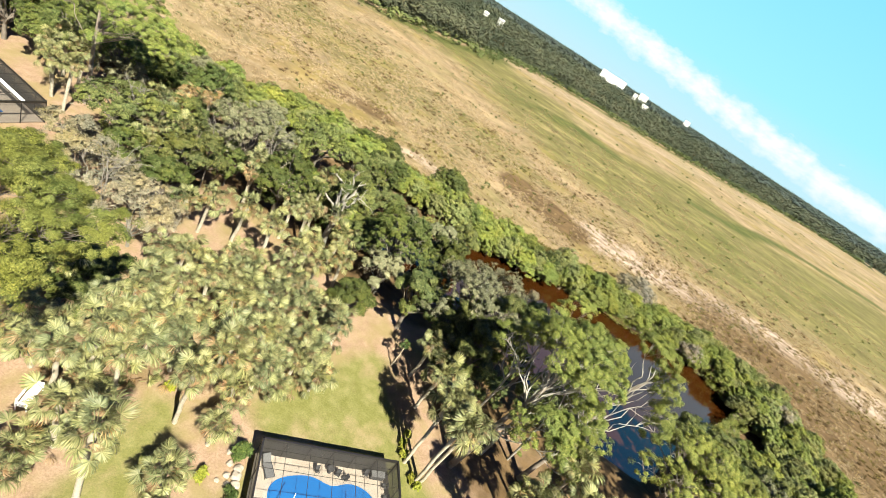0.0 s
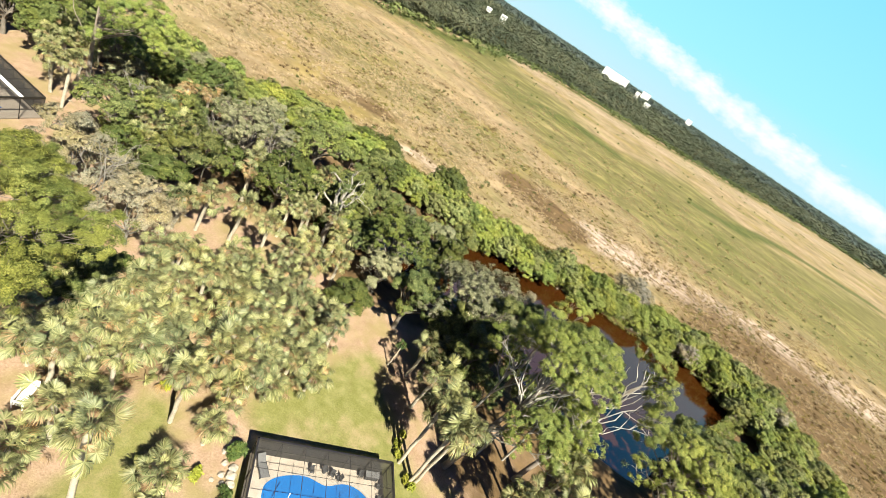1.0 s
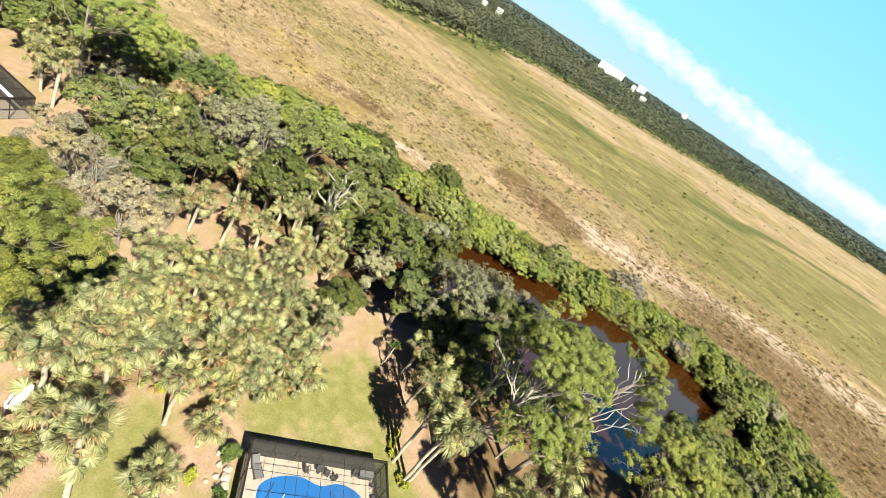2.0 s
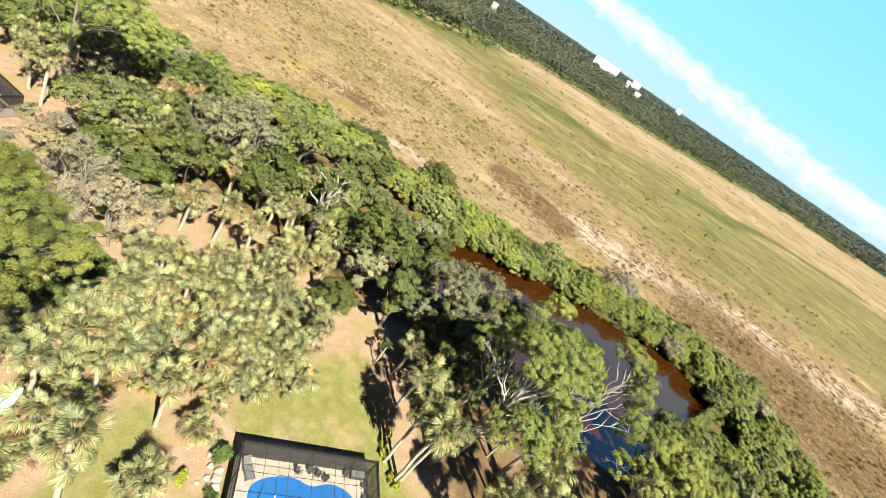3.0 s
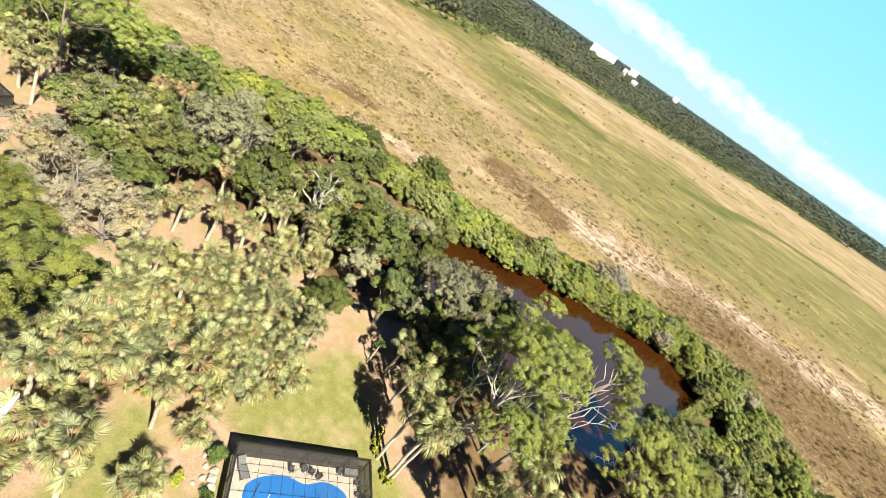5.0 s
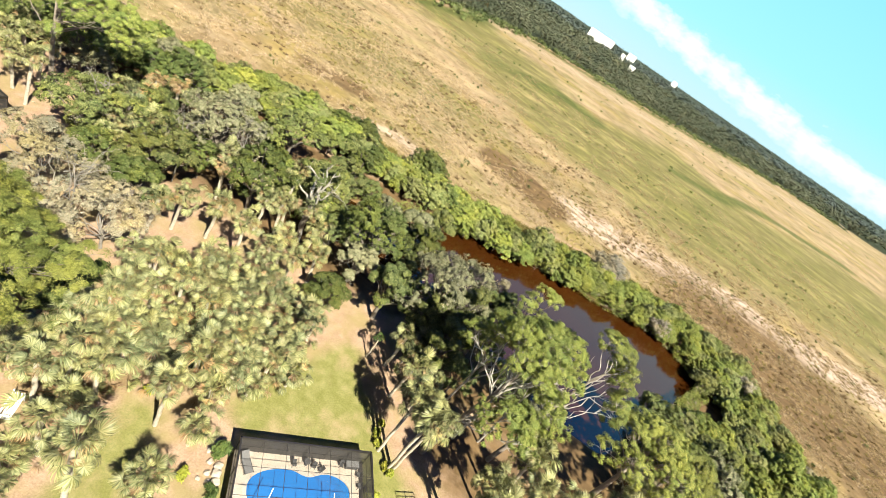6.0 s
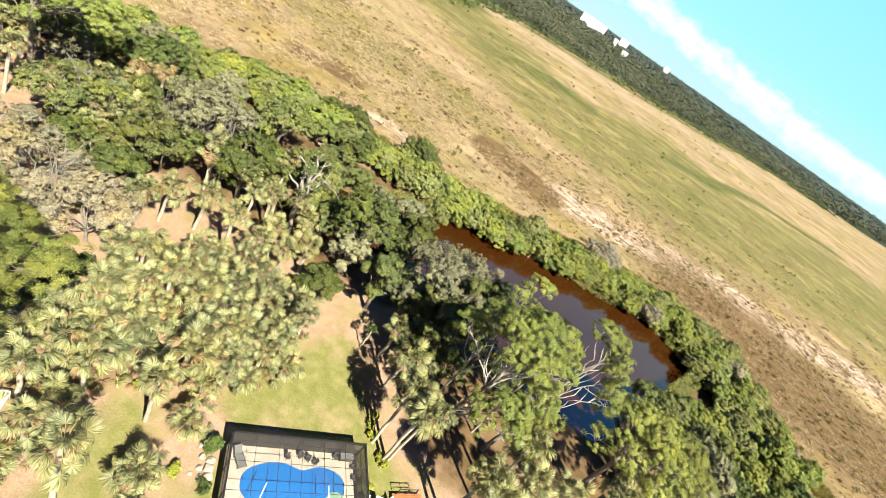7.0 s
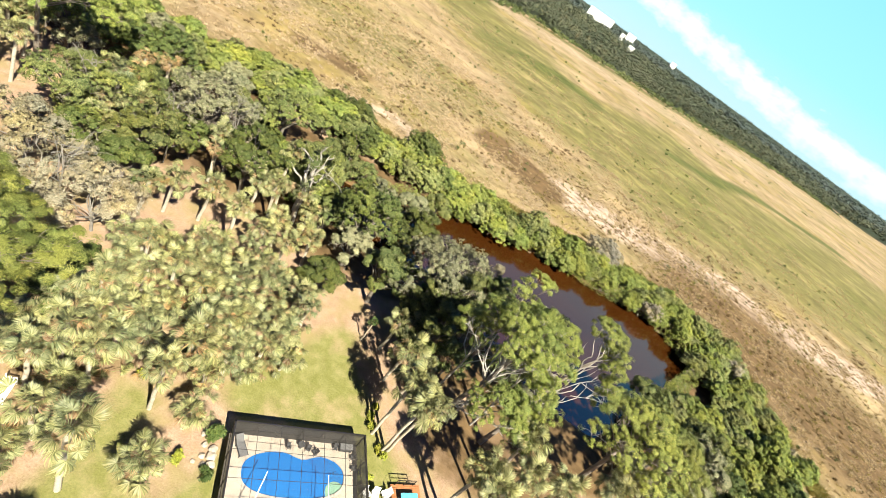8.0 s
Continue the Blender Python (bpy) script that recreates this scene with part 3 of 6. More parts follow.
# ---- far woods and distance ----
def far_woods():
    rng = np.random.default_rng(11)
    n = 42000
    ang = rng.uniform(radians(-52), radians(58), n)                # from straight ahead, to the east
    dist = 250 + 4400 * rng.random(n) ** 2.1
    x, y = 3 + dist * np.sin(ang), 5 + dist * np.cos(ang)
    m = outline_distance(MARSH, x, y)
    keep = (m < -2) & (rng.random(n) < np.clip(900 / dist, 0.25, 1.0))
    x, y, dist = x[keep], y[keep], dist[keep]
    for near, far, count, size, tone in ((0, 900, 42, 0.9, FAR_LEAF), (900, 1500, 22, 1.8, FAR_LEAF), (1500, 6000, 10, 4.2, FAR_HAZED)):
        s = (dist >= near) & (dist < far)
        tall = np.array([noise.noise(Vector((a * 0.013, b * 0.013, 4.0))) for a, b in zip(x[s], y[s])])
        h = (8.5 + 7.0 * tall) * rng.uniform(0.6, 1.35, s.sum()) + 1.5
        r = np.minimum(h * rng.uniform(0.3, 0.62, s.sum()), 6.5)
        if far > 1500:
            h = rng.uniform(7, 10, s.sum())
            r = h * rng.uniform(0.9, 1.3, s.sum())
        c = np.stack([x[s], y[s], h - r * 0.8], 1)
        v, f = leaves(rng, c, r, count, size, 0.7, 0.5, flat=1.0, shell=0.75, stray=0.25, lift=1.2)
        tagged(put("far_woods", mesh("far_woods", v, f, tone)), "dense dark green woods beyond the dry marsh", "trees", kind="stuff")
    pale = leaves(rng, np.stack([x, y, np.full(len(x), 7.0)], 1)[::9], np.full(len(x[::9]), 3.2), 16, 1.0, 0.5, 0.5, flat=1.2)
    tagged(put("far_bare_trees", mesh("far_bare_trees", *pale, FAR_PALE)), "pale thin trees scattered through far woods", "trees", kind="stuff")
    # a low scrub along the marsh's far edge
    pts = np.array([(-200, 213), (-151, 248), (-142, 280), (-130, 310), (-122, 345), (-122, 420), (-90, 503), (-55, 530), (5, 578), (52, 618), (125, 688), (195, 772), (270, 846), (420, 915)], float)
    c = []
    for a, b in zip(pts[:-1], pts[1:]):
        k = int(np.linalg.norm(b - a) / 1.3)
        t = rng.random((k, 1))
        q = a + (b - a) * t + rng.normal(size=(k, 2)) * [7, 9]
        c.append(np.concatenate([q, rng.uniform(0.5, 3.0, (k, 1))], 1))
    c = np.concatenate(c)
    v, f = leaves(rng, c, rng.uniform(1.2, 3.4, len(c)), 26, 0.8, 0.7, 0.6, lift=1.2)
    tagged(put("marsh_edge_scrub", mesh("marsh_edge_scrub", v, f, SCRUB)), "bright green scrub along the far marsh edge", "shrubs", kind="stuff")


far_woods()


def far_building(az, dist, width, depth, height, floors, turn, label):
    """A pale block in the woods with rows of windows and a parapet. az: degrees east of straight ahead."""
    x, y = 3 + dist * math.sin(radians(az)), 5 + dist * math.cos(radians(az))
    b = thing("apartment_building", x, y, 0, label, "building", "white buildings beyond the woods", turn=-az + turn)
    part("wall", box(bmesh.new(), (width, depth, height), pose(0, 0, height / 2), 0.15), CONCRETE, b)
    part("roof", box(bmesh.new(), (width + 0.8, depth + 0.8, 0.9), pose(0, 0, height + 0.45), 0.1), WHITE, b, "white flat roof parapet")
    n = max(3, int(width / 9))
    wbm = box(bmesh.new(), (2.6, 0.3, 1.7), Matrix.Identity(4))
    me = bpy.data.meshes.new("window")
    wbm.to_mesh(me)
    wbm.free()
    me.materials.append(DARKGLASS)
    for k in range(floors):
        for i in range(n):
            w = put("window", me, b)
            w.location = ((i + 0.5) / n * width - width / 2, -depth / 2, (k + 0.55) * height / floors)


far_building(-5.0, 1700, 88, 20, 29, 5, 2, "long white apartment block rising above distant woods")
far_building(-1.2, 2100, 34, 22, 27, 4, -3, "white apartment block among distant trees")
far_building(-2.0, 1500, 12, 10, 20, 3, 0, "small pale building half hidden by trees")
far_building(-0.5, 1150, 13, 8, 15, 3, 8, "low pale building among distant trees")
far_building(4.0, 2900, 30, 20, 30, 5, 0, "small white block on the wooded horizon")
far_building(-18.6, 800, 9, 7, 14, 3, 10, "pale house roof in the far woods")
far_building(-20.4, 760, 7, 6, 13, 2, -8, "pale house in the far woods")


def sky_backdrop():
    """Pale cyan sky low over the horizon with a long white cloud bank, far beyond the woods."""
    m, nt, b = mat("low_sky", 1.0, 0, 0.0)
    em, tr, mx = nt.nodes.new("ShaderNodeEmission"), nt.nodes.new("ShaderNodeBsdfTransparent"), nt.nodes.new("ShaderNodeMixShader")
    tc = nt.nodes.new("ShaderNodeUVMap").outputs[0]

    def attr(name):
        a = nt.nodes.new("ShaderNodeAttribute")
        a.attribute_name = name
        return a.outputs["Fac"]

    n1 = noise_fac(nt, 4.2, 9, 0.6, tc, (1.6, 1.0, 1.0))
    add = nt.nodes.new("ShaderNodeMath")
    add.operation = "MULTIPLY_ADD"
    nt.links.new(n1, add.inputs[0])
    add.inputs[1].default_value = 1.1
    nt.links.new(attr("thick"), add.inputs[2])
    mr = nt.nodes.new("ShaderNodeMapRange")
    mr.inputs["From Min"].default_value, mr.inputs["From Max"].default_value = 0.92, 1.42
    nt.links.new(add.outputs[0], mr.inputs["Value"])
    # the unseen top glows deep blue, added so that the creek reflects it
    blue = ramp(nt, attr("rise"), [(0.0, SKY_LOW), (0.12, SKY_MID), (0.5, SKY_HIGH), (1.0, SKY_TOP)])
    nt.links.new(mixc(nt, mr.outputs[0], blue, SKY_CLOUD), em.inputs["Color"])
    nt.links.new(attr("cover"), mx.inputs[0])
    nt.links.new(tr.outputs[0], mx.inputs[1])
    nt.links.new(em.outputs[0], mx.inputs[2])
    nt.links.new(mx.outputs[0], nt.nodes["Material Output"].inputs["Surface"])
    az, el = np.linspace(-34, 56, 100), np.concatenate([[-1.2], np.linspace(0.0, 72, 130)])
    ga, ge = np.meshgrid(az, el)
    r = 4880.0
    v = np.stack([3 + r * np.cos(np.radians(ge)) * np.sin(np.radians(ga)), 5 + r * np.cos(np.radians(ge)) * np.cos(np.radians(ga)),
                  38 + r * np.sin(np.radians(ge))], -1).reshape(-1, 3)
    i, j = np.meshgrid(np.arange(len(el) - 1), np.arange(len(az) - 1), indexing="ij")
    k = len(az)
    f = np.stack([i * k + j, i * k + j + 1, (i + 1) * k + j + 1, (i + 1) * k + j], -1).reshape(-1, 4)
    me = mesh("backdrop", v, f, m, True)
    uv = np.stack([ga.ravel() / 14, ge.ravel() / 5], 1)[f.ravel()].astype(np.float32)
    me.uv_layers.new(name="map").data.foreach_set("uv", uv.ravel())
    mid = np.maximum(3.3 - 0.095 * ga, 1.5)
    core = np.exp(-((ge - mid) / 1.75) ** 2) * 0.8
    side = ease(ga, -34, -26) * ease(-ga, -56, -46)
    for name, val in (("thick", core), ("rise", np.clip(ge / 48, 0, 1)), ("cover", ease(-ge, -72, -58) * side)):
        me.attributes.new(name, "FLOAT", "POINT").data.foreach_set("value", val.ravel().astype(np.float32))
    ob = put("backdrop", me)
    ob.visible_shadow = False
    tagged(ob, "pale cyan sky with a long white cloud bank", "sky", kind="structure")


sky_backdrop()


# ---- marsh grass ----
def marsh_grass():
    rng = np.random.default_rng(5)

    def tussocks(name, label, material, lo, hi, n, small, big, count, keep_from, seed):
        """Dome-shaped tufts of blades standing on the marsh."""
        x, y = rng.uniform(-170, 260, n), lo + (hi - lo) * rng.random(n)
        clump = np.array([noise.noise(Vector((a * 0.11, b * 0.07, seed))) for a, b in zip(x, y)])
        k = (outline_distance(MARSH, x, y) > 0.8) & (clump > rng.normal(keep_from, 0.25, n)) & (np.abs(x - 3) < y * 1.25)
        x, y = x[k], y[k]
        r = rng.uniform(small, big, len(x))
        c = np.stack([x, y, ground_height(x, y) + 0.05], 1)
        v, f = blades(rng, c, r, count, small * 0.85, small * 0.13)
        tagged(put(name, mesh(name, v, f, material)), label, "grass", kind="stuff")

    tussocks("dry_marsh_grass", "tan dry marsh grass tussocks", GRASS_DRY, 60, 190, 46000, 0.4, 1.2, 19, 0.0, 3.0)
    tussocks("bleached_marsh_grass", "pinkish bleached marsh grass tussocks", GRASS_PINK, 88, 190, 26000, 0.35, 0.9, 17, 0.16, 3.0)
    tussocks("dry_marsh_grass", "tan dry marsh grass tussocks", GRASS_DRY, 190, 300, 9000, 0.5, 1.0, 10, 0.1, 5.0)
    tussocks("brown_marsh_grass", "brown marsh grass tussocks", GRASS_BROWN, 85, 175, 12000, 0.4, 1.1, 20, 0.2, 12.0)
    tussocks("green_marsh_grass", "olive green marsh grass tussocks", GRASS_GREEN, 100, 170, 6000, 0.5, 1.0, 12, 0.1, 9.0)
    tussocks("brown_marsh_grass", "large dark brown rush clumps on the marsh", GRASS_BROWN, 95, 190, 7000, 0.6, 1.3, 30, 0.42, 21.0)
    # low dark bushes dotted over the marsh
    x, y = rng.uniform(-120, 160, 900), rng.uniform(85, 260, 900)
    k = (outline_distance(MARSH, x, y) > 3) & (rng.random(900) < 0.3)
    c = np.stack([x[k], y[k], ground_height(x[k], y[k]) + 0.35], 1)
    v, f = leaves(rng, c, rng.uniform(0.35, 1.0, len(c)), 26, 0.22, 0.5, 0.6, flat=0.7)
    tagged(put("marsh_bushes", mesh("marsh_bushes", v, f, OAK_DARK)), "small dark bushes dotted over the dry marsh", "shrubs", kind="stuff")

    # bushes and green patches towards the far woods
    x, y = rng.uniform(-150, 420, 2600), rng.uniform(290, 690, 2600)
    m = outline_distance(MARSH, x, y)
    k = (m > 4) & (m < 190) & (rng.random(2600) < 0.1) & (np.abs(x - 3) < y * 1.1)
    c = np.stack([x[k], y[k], ground_height(x[k], y[k]) + 0.4], 1)
    v, f = leaves(rng, c, rng.uniform(0.4, 1.8, len(c)), 18, 0.45, 0.5, 0.6, flat=0.6)
    tagged(put("far_marsh_bushes", mesh("far_marsh_bushes", v, f, OAK)), "low green bushes scattered over the far marsh", "shrubs", kind="stuff")


marsh_grass()


# ---- trees ----
def crooked_tree(name, x, y, label, height, radius, seed, leaf_mat, bark=BARK, category="tree", group="", crown_low=0.35, lobes=17,
                 clumps=26, per=58, leaf_size=0.103, clump_r=0.36, trunk_r=0.26, lean=(0, 0), aspect=0.5, moss=0, flat=0.7, squash=1.0, limbs_show=1.0, split=True, loose=1.06):
    """A broad tree: crooked trunk, limbs out to lobes of the crown, twigs, and leaves in clumps on the lobes."""
    rng = np.random.default_rng(seed)
    z0 = float(ground_height(x, y))
    t = thing(name, x, y, z0, label, category, group)
    low = height * crown_low
    top = np.array([lean[0], lean[1], low])
    tr = bent(rng, (0, 0, -0.3), top, 6, 0.06)
    put("trunk", mesh("trunk", *tube(tr, np.linspace(trunk_r * 1.25, trunk_r * 0.8, 6), 8), bark, True), t)
    cs, rs, outs, twigs = [], [], [], []
    for k in range(lobes):
        a = k * 2.399963 + rng.uniform(-0.3, 0.3)
        d = radius * math.sqrt((k + 0.4) / lobes) * rng.uniform(0.75, 0.98)
        lr = radius * rng.uniform(0.19, 0.33)
        hz = (height - lr * flat) - (height - low - lr) * 0.62 * (d / radius) ** 2 * squash - rng.uniform(0, 0.2) * height
        centre = np.array([lean[0] + d * math.cos(a) * 0.86, lean[1] + d * math.sin(a) * 0.86, hz])
        limb = bent(rng, tr[-1 - (k % 2)], centre - [0, 0, lr * 0.2], 7, 0.16)
        arm = tube(limb, np.linspace(trunk_r * 0.55, trunk_r * 0.14, 7) * limbs_show, 6)
        if split:
            put("limb", mesh("limb", *arm, bark, True), t)
        else:
            twigs.append(arm)
        dirs = unit(rng.normal(size=(clumps, 3)) + np.array([0.5 * math.cos(a), 0.5 * math.sin(a), 0.55]))
        cc = centre + dirs * lr * np.array([1, 1, flat]) * rng.uniform(0.55, loose, (clumps, 1))
        cs.append(cc), outs.append(dirs), rs.append(clump_r * rng.uniform(0.6, 1.4, clumps))
        for q in cc[::4]:
            twigs.append(tube(bent(rng, limb[-1 - rng.integers(0, 2)], q, 4, 0.15), np.linspace(trunk_r * 0.15, 0.012, 4) * limbs_show, 4))
    tagged(put("branchwork", mesh("branchwork", *joined(twigs), bark), t), kind="stuff")
    cs, rs, outs = np.concatenate(cs), np.concatenate(rs), np.concatenate(outs)
    put("crown", mesh("crown", *leaves(rng, cs, rs, per, leaf_size, aspect, 0.5, outs, 0.8, 0.4), leaf_mat), t)
    if moss:
        low_c = cs[rng.random(len(cs)) < moss]
        v, f = leaves(rng, low_c - [0, 0, 0.5], np.full(len(low_c), 0.55), 14, 0.16, 0.25, -0.6, None, 1.6)
        tagged(put("hanging_moss", mesh("hanging_moss", v, f, DEADSHRUB), t, "pale grey hanging moss"), kind="stuff")
    return t


def pine(name, x, y, label, height, lobes, seed, trunk_r=0.26, bark=BARK_PALE, clumps=62, per=130, needle=0.085, category="tree", lean=(0, 0), tuft=0.4, wood=None, leaf_mat=NEEDLE):
    """A pine: tall trunk, bare pale limbs, and rounded puffs of needles on each lobe (dx, dy, z, radius)."""
    rng = np.random.default_rng(seed)
    t = thing(name, x, y, float(ground_height(x, y)), label, category)
    tr = bent(rng, (0, 0, -0.3), (lean[0], lean[1], height * 0.86), 9, 0.03)
    put("trunk", mesh("trunk", *tube(tr, np.linspace(trunk_r * 1.2, trunk_r * 0.3, 9), 8), bark, True), t)
    cs, rs, outs, twigs = [], [], [], []
    for dx, dy, z, r in lobes:
        centre = np.array([dx, dy, z])
        k = int(np.clip((z / height - 0.18) * 9, 3, 7))
        limb = bent(rng, tr[k], centre - [0, 0, r * 0.35], 9, 0.2)
        put("limb", mesh("limb", *tube(limb, np.linspace(trunk_r * 0.26, trunk_r * 0.07, 9), 6), wood or bark, True), t)
        n = max(8, int(clumps * (r / 2.2) ** 2))
        dirs = unit(rng.normal(size=(n, 3)) + np.array([0, 0, 0.75]))
        cc = centre + dirs * r * np.array([1, 1, 0.72]) * rng.uniform(0.72, 1.0, (n, 1))
        cs.append(cc), outs.append(dirs), rs.append(tuft * rng.uniform(0.65, 1.35, n))
        for q in cc[::4]:
            twigs.append(tube(bent(rng, limb[-1 - rng.integers(0, 3)], q, 4, 0.2), np.linspace(trunk_r * 0.13, 0.015, 4), 4))
    tagged(put("branchwork", mesh("branchwork", *joined(twigs), wood or bark), t), kind="stuff")
    cs, rs, outs = np.concatenate(cs), np.concatenate(rs), np.concatenate(outs)
    put("crown", mesh("crown", *leaves(rng, cs, rs, per, needle, 0.3, 0.6, outs, 0.75, 0.4, 0.4), leaf_mat), t)
    return t


def dead_snag(x, y, height, reach, seed, label, r=0.16, arms_n=7, wood=BARK_WHITE):
    """A bleached dead tree: crooked trunk and bare forked limbs."""
    rng = np.random.default_rng(seed)
    t = thing("dead_tree", x, y, float(ground_height(x, y)), label, "dead tree", "bleached dead trees")
    tr = bent(rng, (0, 0, -0.3), (0, 0, height * 0.72), 7, 0.05)
    put("trunk", mesh("trunk", *tube(tr, np.linspace(r * 1.3, r * 0.7, 7), 7), wood, True), t)
    for k in range(arms_n):
        a = k * 2.4 + rng.uniform(-0.4, 0.4)
        end = np.array([math.cos(a) * reach * rng.uniform(0.5, 1.0), math.sin(a) * reach * rng.uniform(0.5, 1.0), height * rng.uniform(0.82, 1.0)])
        limb = bent(rng, tr[-1 - k % 3], end, 8, 0.3)
        arms = [tube(limb, np.linspace(r * 0.6, r * 0.16, 8), 6)]
        for q in range(3):
            s = limb[3 + q]
            arms.append(tube(bent(rng, s, s + rng.normal(size=3) * [1, 1, 0.4] * reach * 0.3, 5, 0.2), np.linspace(r * 0.28, 0.02, 5), 5))
        put("limb", mesh("limb", *joined(arms), wood, True), t)
    return t


def spread(seed, r, lo, hi, n, size):
    """Lobes of a rounded crown."""
    rng = np.random.default_rng(seed)
    out = []
    for k in range(n):
        a, q = k * 2.399963, math.sqrt((k + 0.3) / n)
        z = hi - (hi - lo) * (q ** 2) * rng.uniform(0.7, 1.0)
        out.append((r * q * math.cos(a) * rng.uniform(0.8, 1.05), r * q * math.sin(a) * rng.uniform(0.8, 1.05), z, size * rng.uniform(0.75, 1.2)))
    return out


def oval(seed, a, b, turn, lo, hi, n, size):
    """Lobes of a long crown: half axes a and b, turned by that many degrees."""
    c, q = math.cos(radians(turn)), math.sin(radians(turn))
    return [(a * u * c - b * v * q, a * u * q + b * v * c, z, r) for u, v, z, r in spread(seed, 1.0, lo, hi, n, size)]


LIVE = "live oaks behind the palms"
crooked_tree("live_oak", -42.9, 42.3, "broad grey-green live oak with bare pale limbs", 10.5, 6.0, 21, OAK, group=LIVE, moss=0.1)
crooked_tree("live_oak", -33.9, 43.4, "green live oak above low palms", 10.0, 4.6, 22, OAK, group=LIVE)
crooked_tree("live_oak", -35.1, 53.7, "grey mossy live oak with tangled limbs", 12.0, 6.4, 23, OAK_GREY, group=LIVE, moss=0.3)
crooked_tree("live_oak", -32.4, 39.4, "small dark green oak beside sandy clearing", 7.4, 3.4, 24, OAK_DARK, group=LIVE)
crooked_tree("live_oak", -50.8, 59.9, "dark green oak on the marsh edge", 9.0, 5.2, 25, OAK_DARK, group=LIVE)
crooked_tree("live_oak", -26.7, 51.8, "dark oak with deep shade below", 10.0, 4.6, 26, OAK_DARK, group=LIVE, moss=0.15)
crooked_tree("live_oak", -32.9, 66.5, "wide green oak near the marsh", 9.6, 6.0, 27, OAK, group=LIVE)
crooked_tree("live_oak", -11.1, 56.0, "large dark green oak over the creek bank", 12.2, 5.6, 28, OAK_DARK, group=LIVE, lobes=18)
crooked_tree("live_oak", -22.6, 67.0, "green oak beside the creek", 8.8, 4.2, 29, OAK, group=LIVE)
crooked_tree("live_oak", 0.2, 53.6, "tall grey mossy oak with pale leaning trunk", 13.8, 6.8, 30, OAK_GREY, group=LIVE, lobes=21, lean=(1.2, 0.6), moss=0.25)
crooked_tree("live_oak", 4.4, 50.6, "green oak between pines", 13.4, 3.6, 31, OAK, group=LIVE)
crooked_tree("live_oak", 7.8, 56.5, "green oak by the creek bank", 12.0, 3.6, 32, OAK, group=LIVE)
crooked_tree("live_oak", -58.0, 52.0, "dark oak behind the neighbouring pool", 10.5, 5.0, 33, OAK_DARK, group=LIVE)
crooked_tree("live_oak", -66.0, 50.0, "dark green oak on the marsh edge", 11.0, 5.5, 35, OAK_DARK, group=LIVE)
crooked_tree("live_oak", -43.5, 50.0, "dense green oak among palms", 8.0, 4.2, 36, OAK, group=LIVE)
crooked_tree("live_oak", -22.0, 60.5, "green oak beside dead limbs", 9.5, 4.2, 37, OAK, group=LIVE)
crooked_tree("live_oak", 33.8, 62.5, "bright green oak at the creek's end", 11.5, 4.2, 38, OAK, group=LIVE)
crooked_tree("live_oak", 39.0, 55.0, "grey-leaved oak beside the creek hedge", 13.2, 4.2, 39, OAK_GREY, group=LIVE, moss=0.3)
crooked_tree("live_oak", 42.5, 62.0, "green oak beside the creek hedge", 10.5, 4.4, 40, OAK, group=LIVE)
crooked_tree("bare_oak", -33.3, 31.6, "sparse grey oak with thin bare twigs", 9.0, 6.0, 41, BARE, bark=GREYWOOD, trunk_r=0.16, crown_low=0.2, per=52, leaf_size=0.085, lobes=13, clumps=30, moss=0.2)
crooked_tree("bare_oak", -39.0, 34.5, "sparse grey oak beside the neighbouring pool", 9.0, 4.8, 42, BARE, bark=GREYWOOD, trunk_r=0.16, crown_low=0.2, per=52, leaf_size=0.085, lobes=11, clumps=30)
crooked_tree("bare_oak", -28.6, 33.6, "sparse grey oak with tangled bare limbs", 8.0, 4.8, 45, BARE, bark=GREYWOOD, trunk_r=0.14, crown_low=0.2, per=44, leaf_size=0.085, lobes=13, clumps=28, moss=0.25)
crooked_tree("bare_oak", 5.9, 59.6, "pale grey nearly leafless tree over the creek", 11.5, 3.2, 180, BARE, bark=GREYWOOD, trunk_r=0.14, crown_low=0.3, per=40, leaf_size=0.085, lobes=12, clumps=26)
crooked_tree("dead_tree", -20.6, 55.9, "half-dead tree with bleached crooked limbs", 12.4, 4.0, 43, OAK, bark=BARK_WHITE, lobes=8, clumps=16, per=40, trunk_r=0.34, limbs_show=1.3)
crooked_tree("shrub", -10.1, 46.4, "round dark shrub with dead grey twigs on sand", 5.0, 2.8, 44, OAK_DARK, bark=BARK_WHITE, category="shrub", trunk_r=0.12, crown_low=0.2)
crooked_tree("shrub", 2.1, 47.7, "low shrub with reddish dry leaves", 6.0, 2.4, 45, OAK, category="shrub", trunk_r=0.12, crown_low=0.2)

